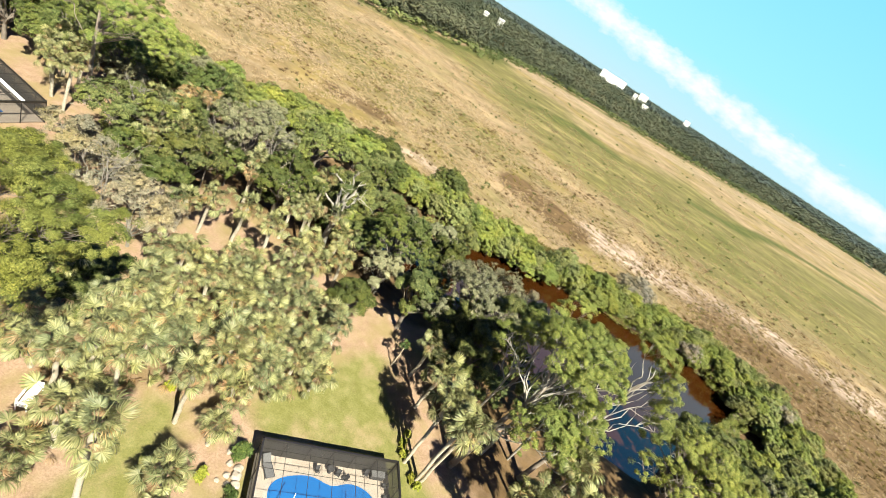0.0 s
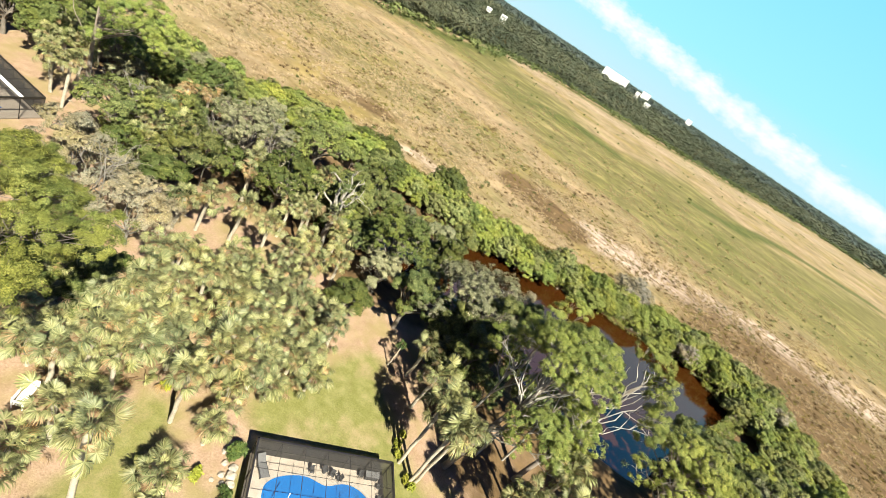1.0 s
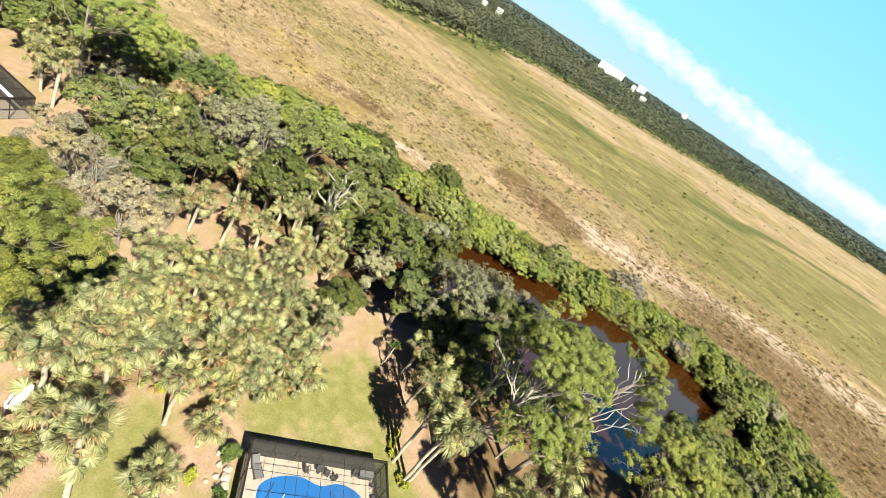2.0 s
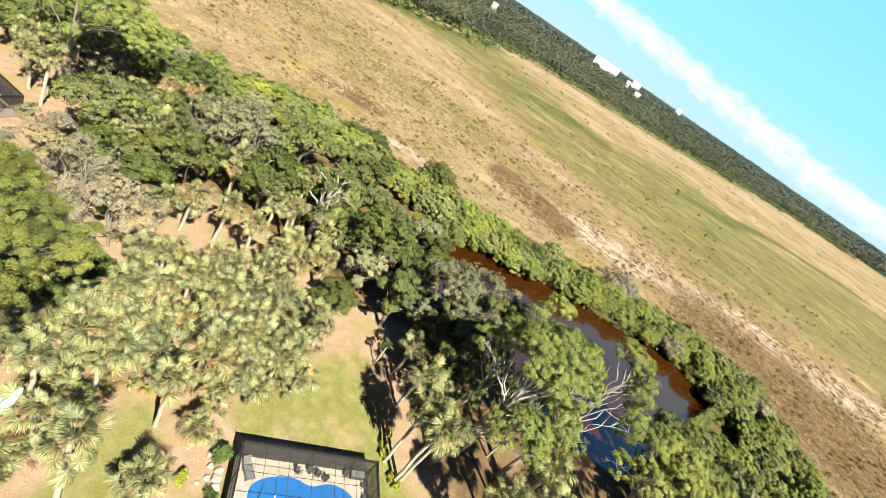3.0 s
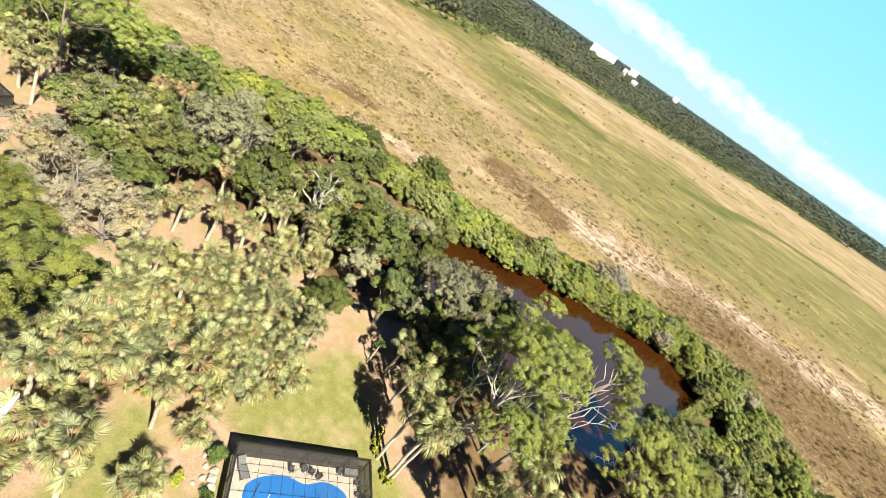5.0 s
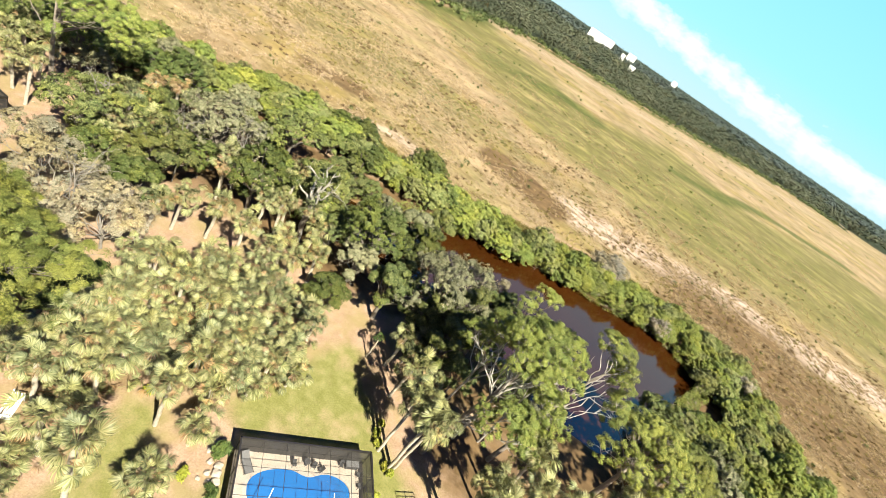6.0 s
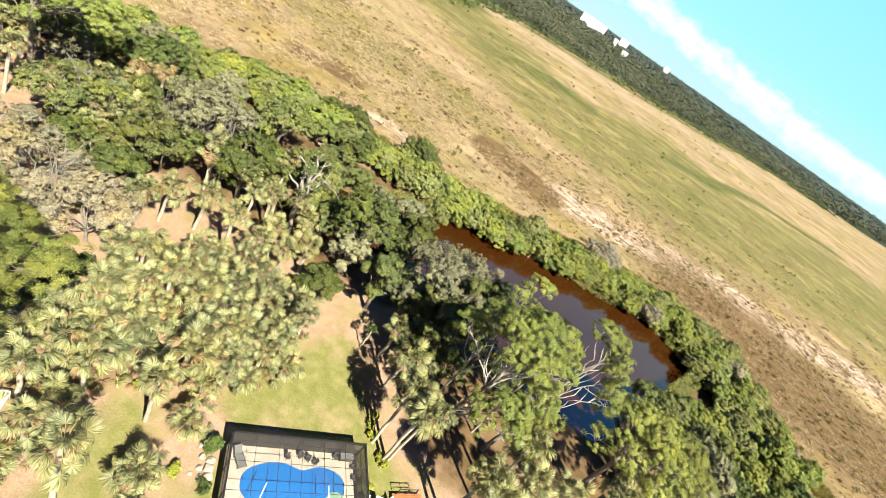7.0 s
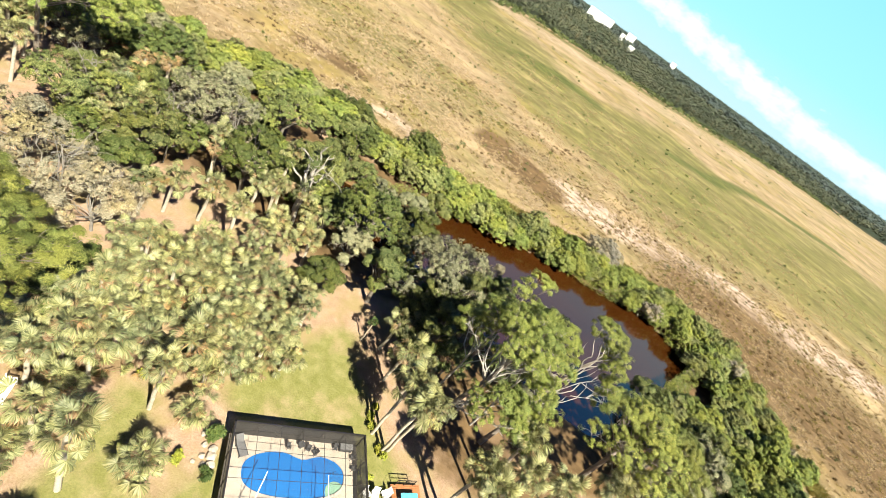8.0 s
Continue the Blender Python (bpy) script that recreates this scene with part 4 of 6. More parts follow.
pine("pine", -22.6, 16.4, "dense bright green pine with rounded crown", 20.5, [(u + 3.0, v + 1.2, z, r) for u, v, z, r in oval(3, 6.4, 4.0, 145, 13.6, 18.6, 40, 1.45)] + [(7.4, 4.2, 17.0, 1.2), (8.2, 2.8, 17.2, 1.3)], 51, trunk_r=0.22, bark=BARK, per=220, needle=0.06, tuft=0.38, lean=(2.6, 1.2), leaf_mat=SLASH)
pine("pine", -54.2, 45.6, "flat-topped pine with bare pale limbs", 15.0,
     [(3.4, 0.9, 14.0, 1.7), (1.7, 4.2, 14.0, 1.8), (2.2, 6.3, 13.5, 1.7), (6.8, 3.5, 13.5, 1.7), (7.8, 1.6, 12.0, 1.4), (7.3, 4.6, 11.5, 1.3), (6.0, 0.7, 13.0, 1.6), (5.4, -1.8, 14.0, 1.5),
      (2.5, -2.1, 10.0, 1.2), (5.9, 6.0, 12.5, 1.5), (3.8, -1.4, 14.5, 1.5), (-0.4, 7.1, 14.5, 1.6), (5.6, 2.4, 13.0, 1.6), (3.6, 3.0, 13.6, 1.7), (4.0, 5.0, 13.0, 1.6), (-2.8, 1.4, 13.0, 1.5), (-4.0, -1.2, 11.6, 1.3)], 52, trunk_r=0.3)
pine("pine", 9.4, 39.4, "tall pine with bleached twisted limbs", 19.5,
     [(0.2, 1.0, 18.0, 2.1), (2.6, 2.6, 18.2, 2.0), (4.4, 4.6, 17.8, 1.9), (1.8, 4.8, 17.2, 2.0), (-1.4, 2.8, 16.4, 1.9), (5.4, 2.2, 16.0, 1.9),
      (3.4, 0.6, 15.6, 1.7), (5.8, 6.4, 16.2, 1.7), (2.4, 7.0, 15.4, 1.6), (1.6, -1.0, 11.0, 1.3), (4.8, -0.2, 12.2, 1.5), (-3.4, 2.6, 14.4, 1.5), (-1.8, 4.8, 14.6, 1.6), (0.0, 6.4, 15.2, 1.6), (3.8, 6.8, 17.0, 1.6), (6.6, 4.4, 15.6, 1.6), (6.2, 1.0, 13.6, 1.5), (2.8, -1.6, 9.4, 1.4), (5.0, 1.2, 10.6, 1.5), (3.1, -1.4, 12.4, 1.6), (5.6, -1.0, 10.4, 1.6), (4.6, -0.2, 11.6, 1.5), (7.2, -0.4, 8.6, 1.5), (6.4, 0.6, 10.2, 1.5), (3.0, 1.8, 16.4, 1.6), (0.6, 3.6, 17.4, 1.6), (2.2, 3.6, 18.6, 1.6), (0.9, -0.2, 16.8, 1.5), (2.4, 0.8, 17.2, 1.5), (-0.4, 1.8, 17.4, 1.5), (3.6, 2.0, 17.6, 1.5)], 53, trunk_r=0.3, wood=BARK_WHITE, lean=(2.2, 1.6))
pine("pine", 16.2, 44.2, "leaning pine with pale forked limbs over the water", 20.0,
     [(0.4, 1.6, 20.0, 1.5), (2.0, 2.8, 19.4, 1.5), (3.4, 2.4, 18.0, 1.5), (4.6, 3.0, 16.2, 1.4), (5.6, 3.2, 14.4, 1.3), (3.6, 3.6, 16.6, 1.3), (-0.6, -1.2, 12.4, 1.9), (1.6, -1.4, 10.4, 1.7), (-2.0, 0.6, 12.8, 1.4), (1.2, 2.4, 19.8, 1.3), (2.8, 2.0, 18.8, 1.3), (4.2, 2.2, 17.0, 1.3), (5.4, 2.4, 15.0, 1.3), (6.2, 2.6, 13.2, 1.2), (0.0, -2.6, 9.4, 1.5)],
     54, trunk_r=0.26, wood=BARK_WHITE, lean=(2.0, 1.4), clumps=50)
pine("pine", 10.6, 55.0, "pine with a small bright crown above oaks", 16.0, [(0.0, 0.2, 15.0, 1.5), (1.4, 1.0, 14.6, 1.3), (-1.2, -0.6, 13.4, 1.3), (0.8, -1.0, 12.6, 1.3)], 55, trunk_r=0.2)
pine("pine", 28.2, 48.0, "wide yellow-green pine with pale trunk", 15.0, spread(9, 5.6, 9.0, 13.4, 14, 2.0), 56, trunk_r=0.3)
pine("pine", 34.5, 51.5, "yellow-green pine beside grey oaks", 13.0, spread(10, 3.4, 8.5, 11.6, 7, 1.8), 57, trunk_r=0.24)


crooked_tree("live_oak", 4.6, 46.4, "sunlit green oak between palms and pines", 10.8, 2.9, 48, OAK, group=LIVE, crown_low=0.2)
crooked_tree("live_oak", 1.4, 49.6, "green oak beside the mossy oak's trunk", 9.8, 2.6, 49, OAK, group=LIVE, crown_low=0.2)
crooked_tree("live_oak", -4.4, 50.6, "sunlit green oak beside the mossy oak", 9.6, 3.3, 34, OAK, group=LIVE, crown_low=0.25)
for k, (ox, oy, oh, orad, om) in enumerate([(-9.6, 70.5, 8.4, 3.8, OAK_GREY), (-7.0, 75.0, 8.0, 3.2, OAK), (-6.6, 66.0, 9.0, 4.0, OAK_DARK), (-13.6, 64.6, 9.2, 4.2, OAK_GREY)]):
    crooked_tree("live_oak", ox, oy, "grey-green oak leaning over the creek's narrow end", oh, orad, 170 + k, om, group=LIVE, crown_low=0.2)
dead_snag(-18.9, 53.4, 10.4, 3.4, 61, "bleached dead tree with crooked arching limbs", 0.14, 4)
dead_snag(-43.2, 43.6, 10.6, 1.8, 62, "dead grey tree among green oaks", 0.12, 5, GREYWOOD)
dead_snag(-30.5, 52.5, 11.8, 2.4, 63, "dead tangled grey limbs above mossy oak", 0.09, 5, GREYWOOD)
dead_snag(-34.8, 47.2, 10.4, 2.0, 64, "dead grey limbs above the oak canopy", 0.08, 5, GREYWOOD)
dead_snag(8.4, 43.2, 14.6, 2.8, 66, "bleached dead tree beside the tall pine", 0.12, 7)
dead_snag(-31.0, 32.2, 10.2, 2.6, 67, "dead grey limbs within the sparse oak", 0.08, 7, GREYWOOD)
# dark leaf colour chosen to deepen the pine's shade on this undergrowth
crooked_tree("live_oak", -25.4, 27.6, "low oak coloured dark for the pine's shade", 5.0, 2.6, 46, OAK_DARK, group=LIVE, crown_low=0.15)
crooked_tree("live_oak", -28.0, 24.0, "low oak beside the pine, coloured dark as in shade", 6.0, 3.0, 47, OAK_DARK, group=LIVE, crown_low=0.15)
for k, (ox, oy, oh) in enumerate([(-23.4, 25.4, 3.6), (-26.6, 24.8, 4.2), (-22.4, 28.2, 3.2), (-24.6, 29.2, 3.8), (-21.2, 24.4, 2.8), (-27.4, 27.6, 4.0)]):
    crooked_tree("shrub", ox, oy, "shrub coloured dark for the deep shade of the pine", oh, 1.9, 140 + k, OAK_DARK, category="shrub", group="shrubs in the pine's shade", crown_low=0.12, lobes=10, clumps=16, trunk_r=0.09, split=False)
for k, (ox, oy, oh, orad) in enumerate([(-70.0, 45.0, 9.5, 4.6), (-76.0, 47.5, 10.0, 5.0), (-63.5, 46.5, 8.0, 3.8), (-83.0, 46.0, 10.0, 5.0)]):
    crooked_tree("live_oak", ox, oy, "dark oak behind the neighbouring cage", oh, orad, 150 + k, OAK_DARK, group=LIVE, crown_low=0.25)
dead_snag(11.6, 43.4, 18.0, 3.6, 68, "bleached twisted limbs within the tall pine", 0.13, 9)
dead_snag(14.4, 45.4, 17.0, 3.0, 69, "bleached forked limbs beside the leaning pine", 0.1, 5)


def hedge():
    """Shrubs of the mangrove belt, a few built and then copied along the far bank and the marsh edge."""
    rng = np.random.default_rng(77)
    kinds = []
    far = [(MANGROVE, "bright green mangrove shrub on the creek bank"), (MANGROVE, "dense green mangrove shrub on the creek bank"),
           (MANGROVE_B, "olive green buttonwood shrub on the creek bank"), (OAK_DARK, "dark green shrub on the marsh edge"),
           (DEADSHRUB, "dead grey leafless shrub among green mangroves")]
    for k, (m, label) in enumerate(far):
        kinds.append(crooked_tree("mangrove_shrub", -200 - 12 * k, -300, label, 5.0, 2.7, 90 + k, m, category="shrub", group="mangrove hedge", crown_low=0.12,
                                  lobes=24, clumps=18, per=70 if k < 4 else 26, leaf_size=0.09, clump_r=0.3, trunk_r=0.1, split=False, loose=1.45, flat=1.0))
    for k, (m, label) in enumerate([(MANGROVE, "tall bright green mangrove beside the creek"), (MANGROVE_B, "tall olive green buttonwood beside the creek")]):
        kinds.append(crooked_tree("mangrove_shrub", -280 - 12 * k, -300, label, 8.0, 3.2, 97 + k, m, category="shrub", group="mangrove hedge", crown_low=0.1,
                                  lobes=34, clumps=20, per=66, leaf_size=0.09, clump_r=0.32, trunk_r=0.14, split=False, loose=1.5, flat=1.0))
    base = [5.0] * 5 + [8.0] * 2
    first = {k: True for k in range(len(kinds))}

    def plant(x, y, h, k):
        s = h / base[k]
        w = s * rng.uniform(1.0, 1.3)
        m = pose(x, y, float(max(ground_height(x, y), -0.8)), 0, 0, rng.uniform(0, 360)) @ Matrix.Diagonal((w, w, s, 1))
        if first[k]:
            kinds[k].matrix_basis, first[k] = m, False
        else:
            kinds[k].scale = (1, 1, 1)
            c = copy_thing(kinds[k], Matrix.Identity(4))
            c.matrix_basis = m

    def belt(line, width, step, lo, hi, weights):
        p = np.asarray(line, float)
        for a, b in zip(p[:-1], p[1:]):
            d = b - a
            n = np.array([-d[1], d[0]]) / np.linalg.norm(d)
            count = max(1, int(np.linalg.norm(d) * width / step ** 2))
            for i in range(count):
                t, o = (i + rng.random()) / count, rng.uniform(-0.5, 0.5) * width
                q = a + d * t + n * o
                plant(q[0], q[1], rng.uniform(lo, hi), int(rng.choice(len(weights), p=np.array(weights) / sum(weights))))

    belt([(1, 92.5), (10, 96.5), (20, 99.5), (30, 102), (40, 106), (49, 103.5), (54, 97)], 9.5, 2.85, 2.8, 4.7, [0.4, 0.33, 0.2, 0.05, 0.02])
    belt([(36, 109), (48, 112.5), (57, 110), (62, 102), (65, 93), (71, 83)], 8, 2.9, 2.8, 4.8, [0.3, 0.25, 0.35, 0.05, 0.05])
    belt([(53, 98), (55, 88), (58, 78)], 9, 2.9, 3.2, 5.2, [0.32, 0.3, 0.28, 0.1])
    belt([(58, 78), (62, 70), (72, 60), (86, 50)], 11, 3.1, 4.0, 6.5, [0.1, 0.1, 0.1, 0.1, 0.0, 0.35, 0.25])
    belt([(0, 92), (-8, 87), (-18, 85.5), (-30, 84.5), (-42, 80), (-52, 73), (-60, 64)], 10, 2.9, 3.5, 5.8, [0.38, 0.34, 0.16, 0.12, 0.0])
    belt([(-60, 66), (-70, 58), (-84, 50)], 10, 3.0, 4, 6.5, [0.3, 0.3, 0.2, 0.2, 0.0])
    belt([(45, 74), (51, 77), (58, 72)], 9, 2.7, 3.4, 5.4, [0.3, 0.3, 0.35, 0.05])
    plant(-18.0, 91.8, 6.8, 3)
    plant(24.5, 108.6, 6.6, 4), plant(26.0, 107.4, 5.4, 4), plant(28.4, 109.0, 5.0, 4)
    belt([(-34, 60), (-26, 62), (-16, 60)], 6, 3.2, 3.5, 5, [0.3, 0.2, 0.2, 0.3, 0.0])
    belt([(44, 74), (48, 66), (54, 58)], 12, 3.0, 4, 6.5, [0.1, 0.1, 0.1, 0.1, 0.0, 0.3, 0.3])


def along(rng, line, step, width):
    """Points strewn along a line, with the share of the way across it."""
    p, out = np.asarray(line, float), []
    for a, b in zip(p[:-1], p[1:]):
        d = b - a
        n = np.array([-d[1], d[0]]) / np.linalg.norm(d)
        k = max(2, int(np.linalg.norm(d) / step))
        out.append(a + d * rng.random((k, 1)) + n * rng.uniform(-0.5, 0.5, (k, 1)) * width)
    return np.concatenate(out)


def bank_growth():
    """Low boughs that hang over the creek's edge, and the grass between the hedge and the marsh."""
    rng = np.random.default_rng(91)
    bank = [(-26, 71), (-16.5, 74.2), (-9.5, 81.0), (-2.4, 88.2), (4, 92.0), (12, 93.8), (20, 96.4), (28, 98.0), (38, 102.6), (45, 100.2), (50.0, 95.6), (50.0, 91), (44.2, 80.4), (37.6, 68)]
    for name, label, tone, step, lo, hi in (("bank_growth", "low green boughs hanging over the creek edge", MANGROVE, 0.10, 0.25, 0.75), ("bank_growth", "olive leafy growth along the creek edge", MANGROVE_B, 0.22, 0.25, 0.7),
                                            ("bank_twigs", "pale dead twigs along the creek edge", DEADSHRUB, 0.75, 0.2, 0.5)):
        q = along(rng, bank, step, 3.0)
        c = np.concatenate([q, rng.uniform(-0.5, 1.9, (len(q), 1))], 1)
        v, f = leaves(rng, c, rng.uniform(lo, hi, len(c)), 46, 0.09, 0.5, 0.5, flat=0.8)
        tagged(put(name, mesh(name, v, f, tone)), label, "shrubs", kind="stuff")
    edge = [(-84, 56), (-70, 66), (-61, 76), (-50, 83), (-40, 89), (-28, 92.5), (-14, 93.5), (-3, 98), (8, 104), (20, 110), (34, 116), (48, 118.5), (60, 116.5), (67, 106), (70, 96), (76, 87), (90, 76)]
    q = along(rng, edge, 0.03, 6.0)
    c = np.concatenate([q, ground_height(q[:, 0], q[:, 1])[:, None]], 1)
    v, f = blades(rng, c, rng.uniform(0.3, 0.8, len(c)), 12, 0.9, 0.05)
    tagged(put("hedge_edge_grass", mesh("hedge_edge_grass", v, f, GRASS_GREEN)), "tall yellow-green grass between mangroves and marsh", "grass", kind="stuff")


hedge()
bank_growth()


def inner_wood():
    """The lower trees that close the canopy between the large oaks."""
    rng = np.random.default_rng(60)
    kinds = [crooked_tree("scrub_oak", -52 + 3 * k, -300, label, 8.0, 3.8, 70 + k, m, group="low oaks closing the canopy", crown_low=0.2, lobes=13, clumps=24, trunk_r=0.18, moss=mo, split=False)
             for k, (m, label, mo) in enumerate([(OAK, "green scrub oak in the closed canopy", 0.0), (OAK_DARK, "dark green scrub oak in the closed canopy", 0.0), (OAK_GREY, "grey-green mossy scrub oak in the closed canopy", 0.2)])]
    GAPS = np.array([(-42.0, 48.5), (-31.0, 47.2), (-21.0, 55.0), (-23.5, 57.5), (-28.0, 48.2), (-4.0, 49.0), (-38.0, 51.5)])
    used = set()
    areas = [(WOODS[0], 5.4, 4.5, 7.5), (WOODS[1], 4.4, 4.5, 7.5), (WOODS[2], 4.6, 5.0, 8.0)]
    for poly, gap, lo, hi in areas:
        p = np.array(poly, float)
        done = []
        for _ in range(900):
            q = rng.uniform(p.min(0), p.max(0))
            if any(np.hypot(*(q - o)) < 3.0 for o in GAPS):
                continue
            if outline_distance(poly, q[:1], q[1:])[0] < 0.5 or any(np.hypot(*(q - o)) < gap for o in done):
                continue
            done.append(q)
            k = int(rng.choice(3, p=[0.45, 0.35, 0.2]))
            s = rng.uniform(lo, hi) / 8.0
            m = pose(q[0], q[1], 0, 0, 0, rng.uniform(0, 360)) @ Matrix.Diagonal((s * 1.05, s * 1.05, s, 1))
            if k in used:
                copy_thing(kinds[k], Matrix.Identity(4)).matrix_basis = m
            else:
                used.add(k)
                kinds[k].matrix_basis = m


inner_wood()


# ---- palms ----
def frond_mesh(name, seed, material, droop=0.5, petiole=1.0, blade=1.0, segs=27, dry=False):
    """A fan leaf along +x: stalk, and narrow blades spread from its end with drooping tips."""
    rng = np.random.default_rng(seed)
    vs, fs = [], []
    v, f = tube([(0, 0, 0), (petiole * 0.5, 0, 0.06), (petiole, 0, 0.02)], [0.03, 0.022, 0.016], 4)
    vs.append(v), fs.append(f)
    n = len(v)
    spread_deg = 70 if dry else 100
    for k in range(segs):
        a = radians((k / (segs - 1) - 0.5) * 2 * spread_deg) + rng.uniform(-0.05, 0.05)
        le = blade * (1.0 - 0.28 * abs(k / (segs - 1) - 0.5) * 2) * rng.uniform(0.85, 1.1)
        d = np.array([math.cos(a), math.sin(a), 0])
        s = np.array([-math.sin(a), math.cos(a), 0]) * 0.04 * blade
        base = np.array([petiole, 0, 0.02])
        fold = 0.16 * blade * abs(math.sin(a)) + rng.uniform(-0.15, 0.15) * blade
        m1 = base + d * le * 0.5 + [0, 0, fold - 0.08 * droop]
        m2 = base + d * le * 0.8 + [0, 0, fold - 0.30 * droop * blade]
        tip = base + d * le * (1.0 - 0.15 * droop) + [0, 0, fold - 0.75 * droop * blade * rng.uniform(0.6, 1.2)]
        vs.append(np.array([base, base, m1 - s + [0, 0, 0.02], m1 + s, m2 - s * 0.7, m2 + s * 0.7, tip, tip]))
        vs[-1][0] -= s * 0.25
        vs[-1][1] += s * 0.25
        vs[-1][7] += s * 0.08
        fs.append(np.array([[0, 2, 3, 1], [2, 4, 5, 3], [4, 6, 7, 5]]) + n)
        n += 8
    return mesh(name, np.concatenate(vs), np.concatenate(fs), material)


FRONDS = [frond_mesh("frond", 300 + k, PALM, 0.25 + 0.18 * k, 0.7 + 0.13 * k, 0.64 + 0.06 * (k % 3)) for k in range(6)]
DARK_FRONDS = [frond_mesh("frond", 340 + k, AGAVE, 0.7 + 0.2 * k, 0.5, 0.6) for k in range(2)]
DRY = [frond_mesh("dry_frond", 320 + k, PALM_DRY, 0.9, 0.75, 0.7, 11, True) for k in range(3)]


def palm(x, y, height, seed, label, green=26, dry=7, lean=(0.0, 0.0), size=1.0, group="", trunk_r=0.17, fans=None):
    """A cabbage palm: rough trunk, a round head of fan leaves, and dry leaves hanging under it."""
    rng = np.random.default_rng(seed)
    t = thing("cabbage_palm", x, y, float(ground_height(x, y)), label, "palm tree", group)
    tr = np.linspace([0, 0, -0.2], [lean[0], lean[1], height], 8)
    tr[1:-1, :2] += rng.normal(size=(6, 2)) * 0.04
    rad = trunk_r * (1.0 + 0.25 * np.array([0.8, 0.2, 0, 0, 0, 0.1, 0.35, 0.5]))
    v, f = tube(tr, rad, 9)
    put("trunk", mesh("trunk", v, f, PALM_TRUNK, True), t)
    heart = Vector((lean[0], lean[1], height))

    def hang(name, meshes, n, lo, hi, s0, s1):
        for k in range(n):
            q = (k + 0.5) / n
            el = hi + (lo - hi) * q ** 0.8 + rng.uniform(-16, 16)
            az = math.degrees(k * 2.399963) + rng.uniform(-12, 12)
            ob = put(name, meshes[int(rng.integers(0, len(meshes)))], t)
            s = size * rng.uniform(s0, s1)
            ob.matrix_basis = Matrix.Translation(heart + Vector((0, 0, 0.1))) @ pose(0, 0, 0, 0, 0, az) @ pose(0, 0, 0, 0, -el, 0) @ pose(0, 0, 0, rng.uniform(-45, 45)) @ Matrix.Diagonal((s, s, s, 1))

    hang("frond", fans or FRONDS, green, -38, 80, 0.65, 1.2)
    hang("dry_frond", DRY, dry, -60, 46, 0.75, 1.2)
    return t


GROVE = "cabbage palms in the grove"
GROVE_AT = [(-22.5, 31.2), (-19.8, 31.7), (-22.2, 36.2), (-18.8, 33.8), (-15.9, 34.2), (-17.7, 29.0), (-13.4, 33.2), (-14.0, 38.2), (-15.9, 42.0), (-12.8, 41.6),
            (-11.1, 32.4), (-10.0, 35.8), (-7.3, 34.0), (-8.0, 38.0), (-8.8, 28.8), (-13.6, 30.3), (-15.9, 25.6), (-13.9, 27.2),
            (-11.2, 28.6), (-14.9, 23.2), (-17.5, 23.4), (-14.2, 20.6), (-13.2, 18.6), (-20.6, 28.6),
            (-18.3, 38.6), (-9.6, 41.4), (-19.2, 26.2), (-17.0, 36.6), (-11.6, 37.4), (-24.0, 33.6), (-12.4, 35.2), (-9.4, 31.4)]
SHAPES = [palm(-10.2, 24.7, 6.4, 401, "cabbage palm with pale trunk and tan skirt", 28, 10, (0.2, -0.2), 1.0, GROVE),
          palm(-9.5, 17.2, 7.0, 402, "cabbage palm with long pale trunk beside lawn", 30, 10, (-0.3, 0.4), 1.15, GROVE, 0.2),
          palm(-6.8, 20.9, 2.2, 403, "low grey-green cabbage palm beside the lawn", 32, 5, (0, 0), 1.2, GROVE),
          palm(-7.2, 25.2, 2.6, 404, "low bushy cabbage palm beside lawn", 28, 6, (0.1, 0.2), 1.05, GROVE)]
grng = np.random.default_rng(404)
TOPS = [palm(GROVE_AT[k][0], GROVE_AT[k][1], h, 410 + k, "grey-green cabbage palm crowded in the grove", 27, d + 1, (0.2, 0.1), s, GROVE)
        for k, (h, d, s) in enumerate([(3.2, 7, 1.14), (3.9, 8, 1.08), (2.6, 5, 1.2), (4.6, 8, 1.02), (3.4, 6, 1.22)])]
for k, (gx, gy) in enumerate(GROVE_AT[5:]):
    w = float(grng.uniform(0.88, 1.12))
    copy_thing(TOPS[int(grng.integers(0, 5))], pose(gx + grng.uniform(-0.4, 0.4), gy + grng.uniform(-0.4, 0.4), 0, 0, 0, grng.uniform(0, 360)) @ Matrix.Diagonal((w, w, w * grng.uniform(0.85, 1.15), 1)))
GROVE_EDGE = [(-24, 30), (-19, 22), (-16.5, 16), (-12.5, 15), (-13.2, 20), (-14, 25), (-10, 28), (-7, 31), (-4.8, 35.5), (-7.5, 41.5), (-14, 44.5), (-17.5, 41), (-21, 40), (-25.5, 34)]
known = [Vector(p) for p in GROVE_AT]
CLEAR = [Vector(p) for p in ((-16.6, 17.8), (-15.2, 16.6), (-10.6, 24.3), (-9.8, 20.4), (-11.2, 22.8), (-12.4, 25.0))]
while len(known) < 64:
    q = Vector((grng.uniform(-26, -4), grng.uniform(15, 45)))
    if min((q - o).length for o in CLEAR) < 2.3:
        continue
    if outline_distance(GROVE_EDGE, np.array([q.x]), np.array([q.y]))[0] > 0.2 and min((q - o).length for o in known) > 1.35:
        known.append(q)
        w = float(grng.uniform(0.8, 1.08))
        copy_thing(TOPS[int(grng.integers(0, 5))], pose(q.x, q.y, 0, 0, 0, grng.uniform(0, 360)) @ Matrix.Diagonal((w, w, w * grng.uniform(0.8, 1.1), 1)))
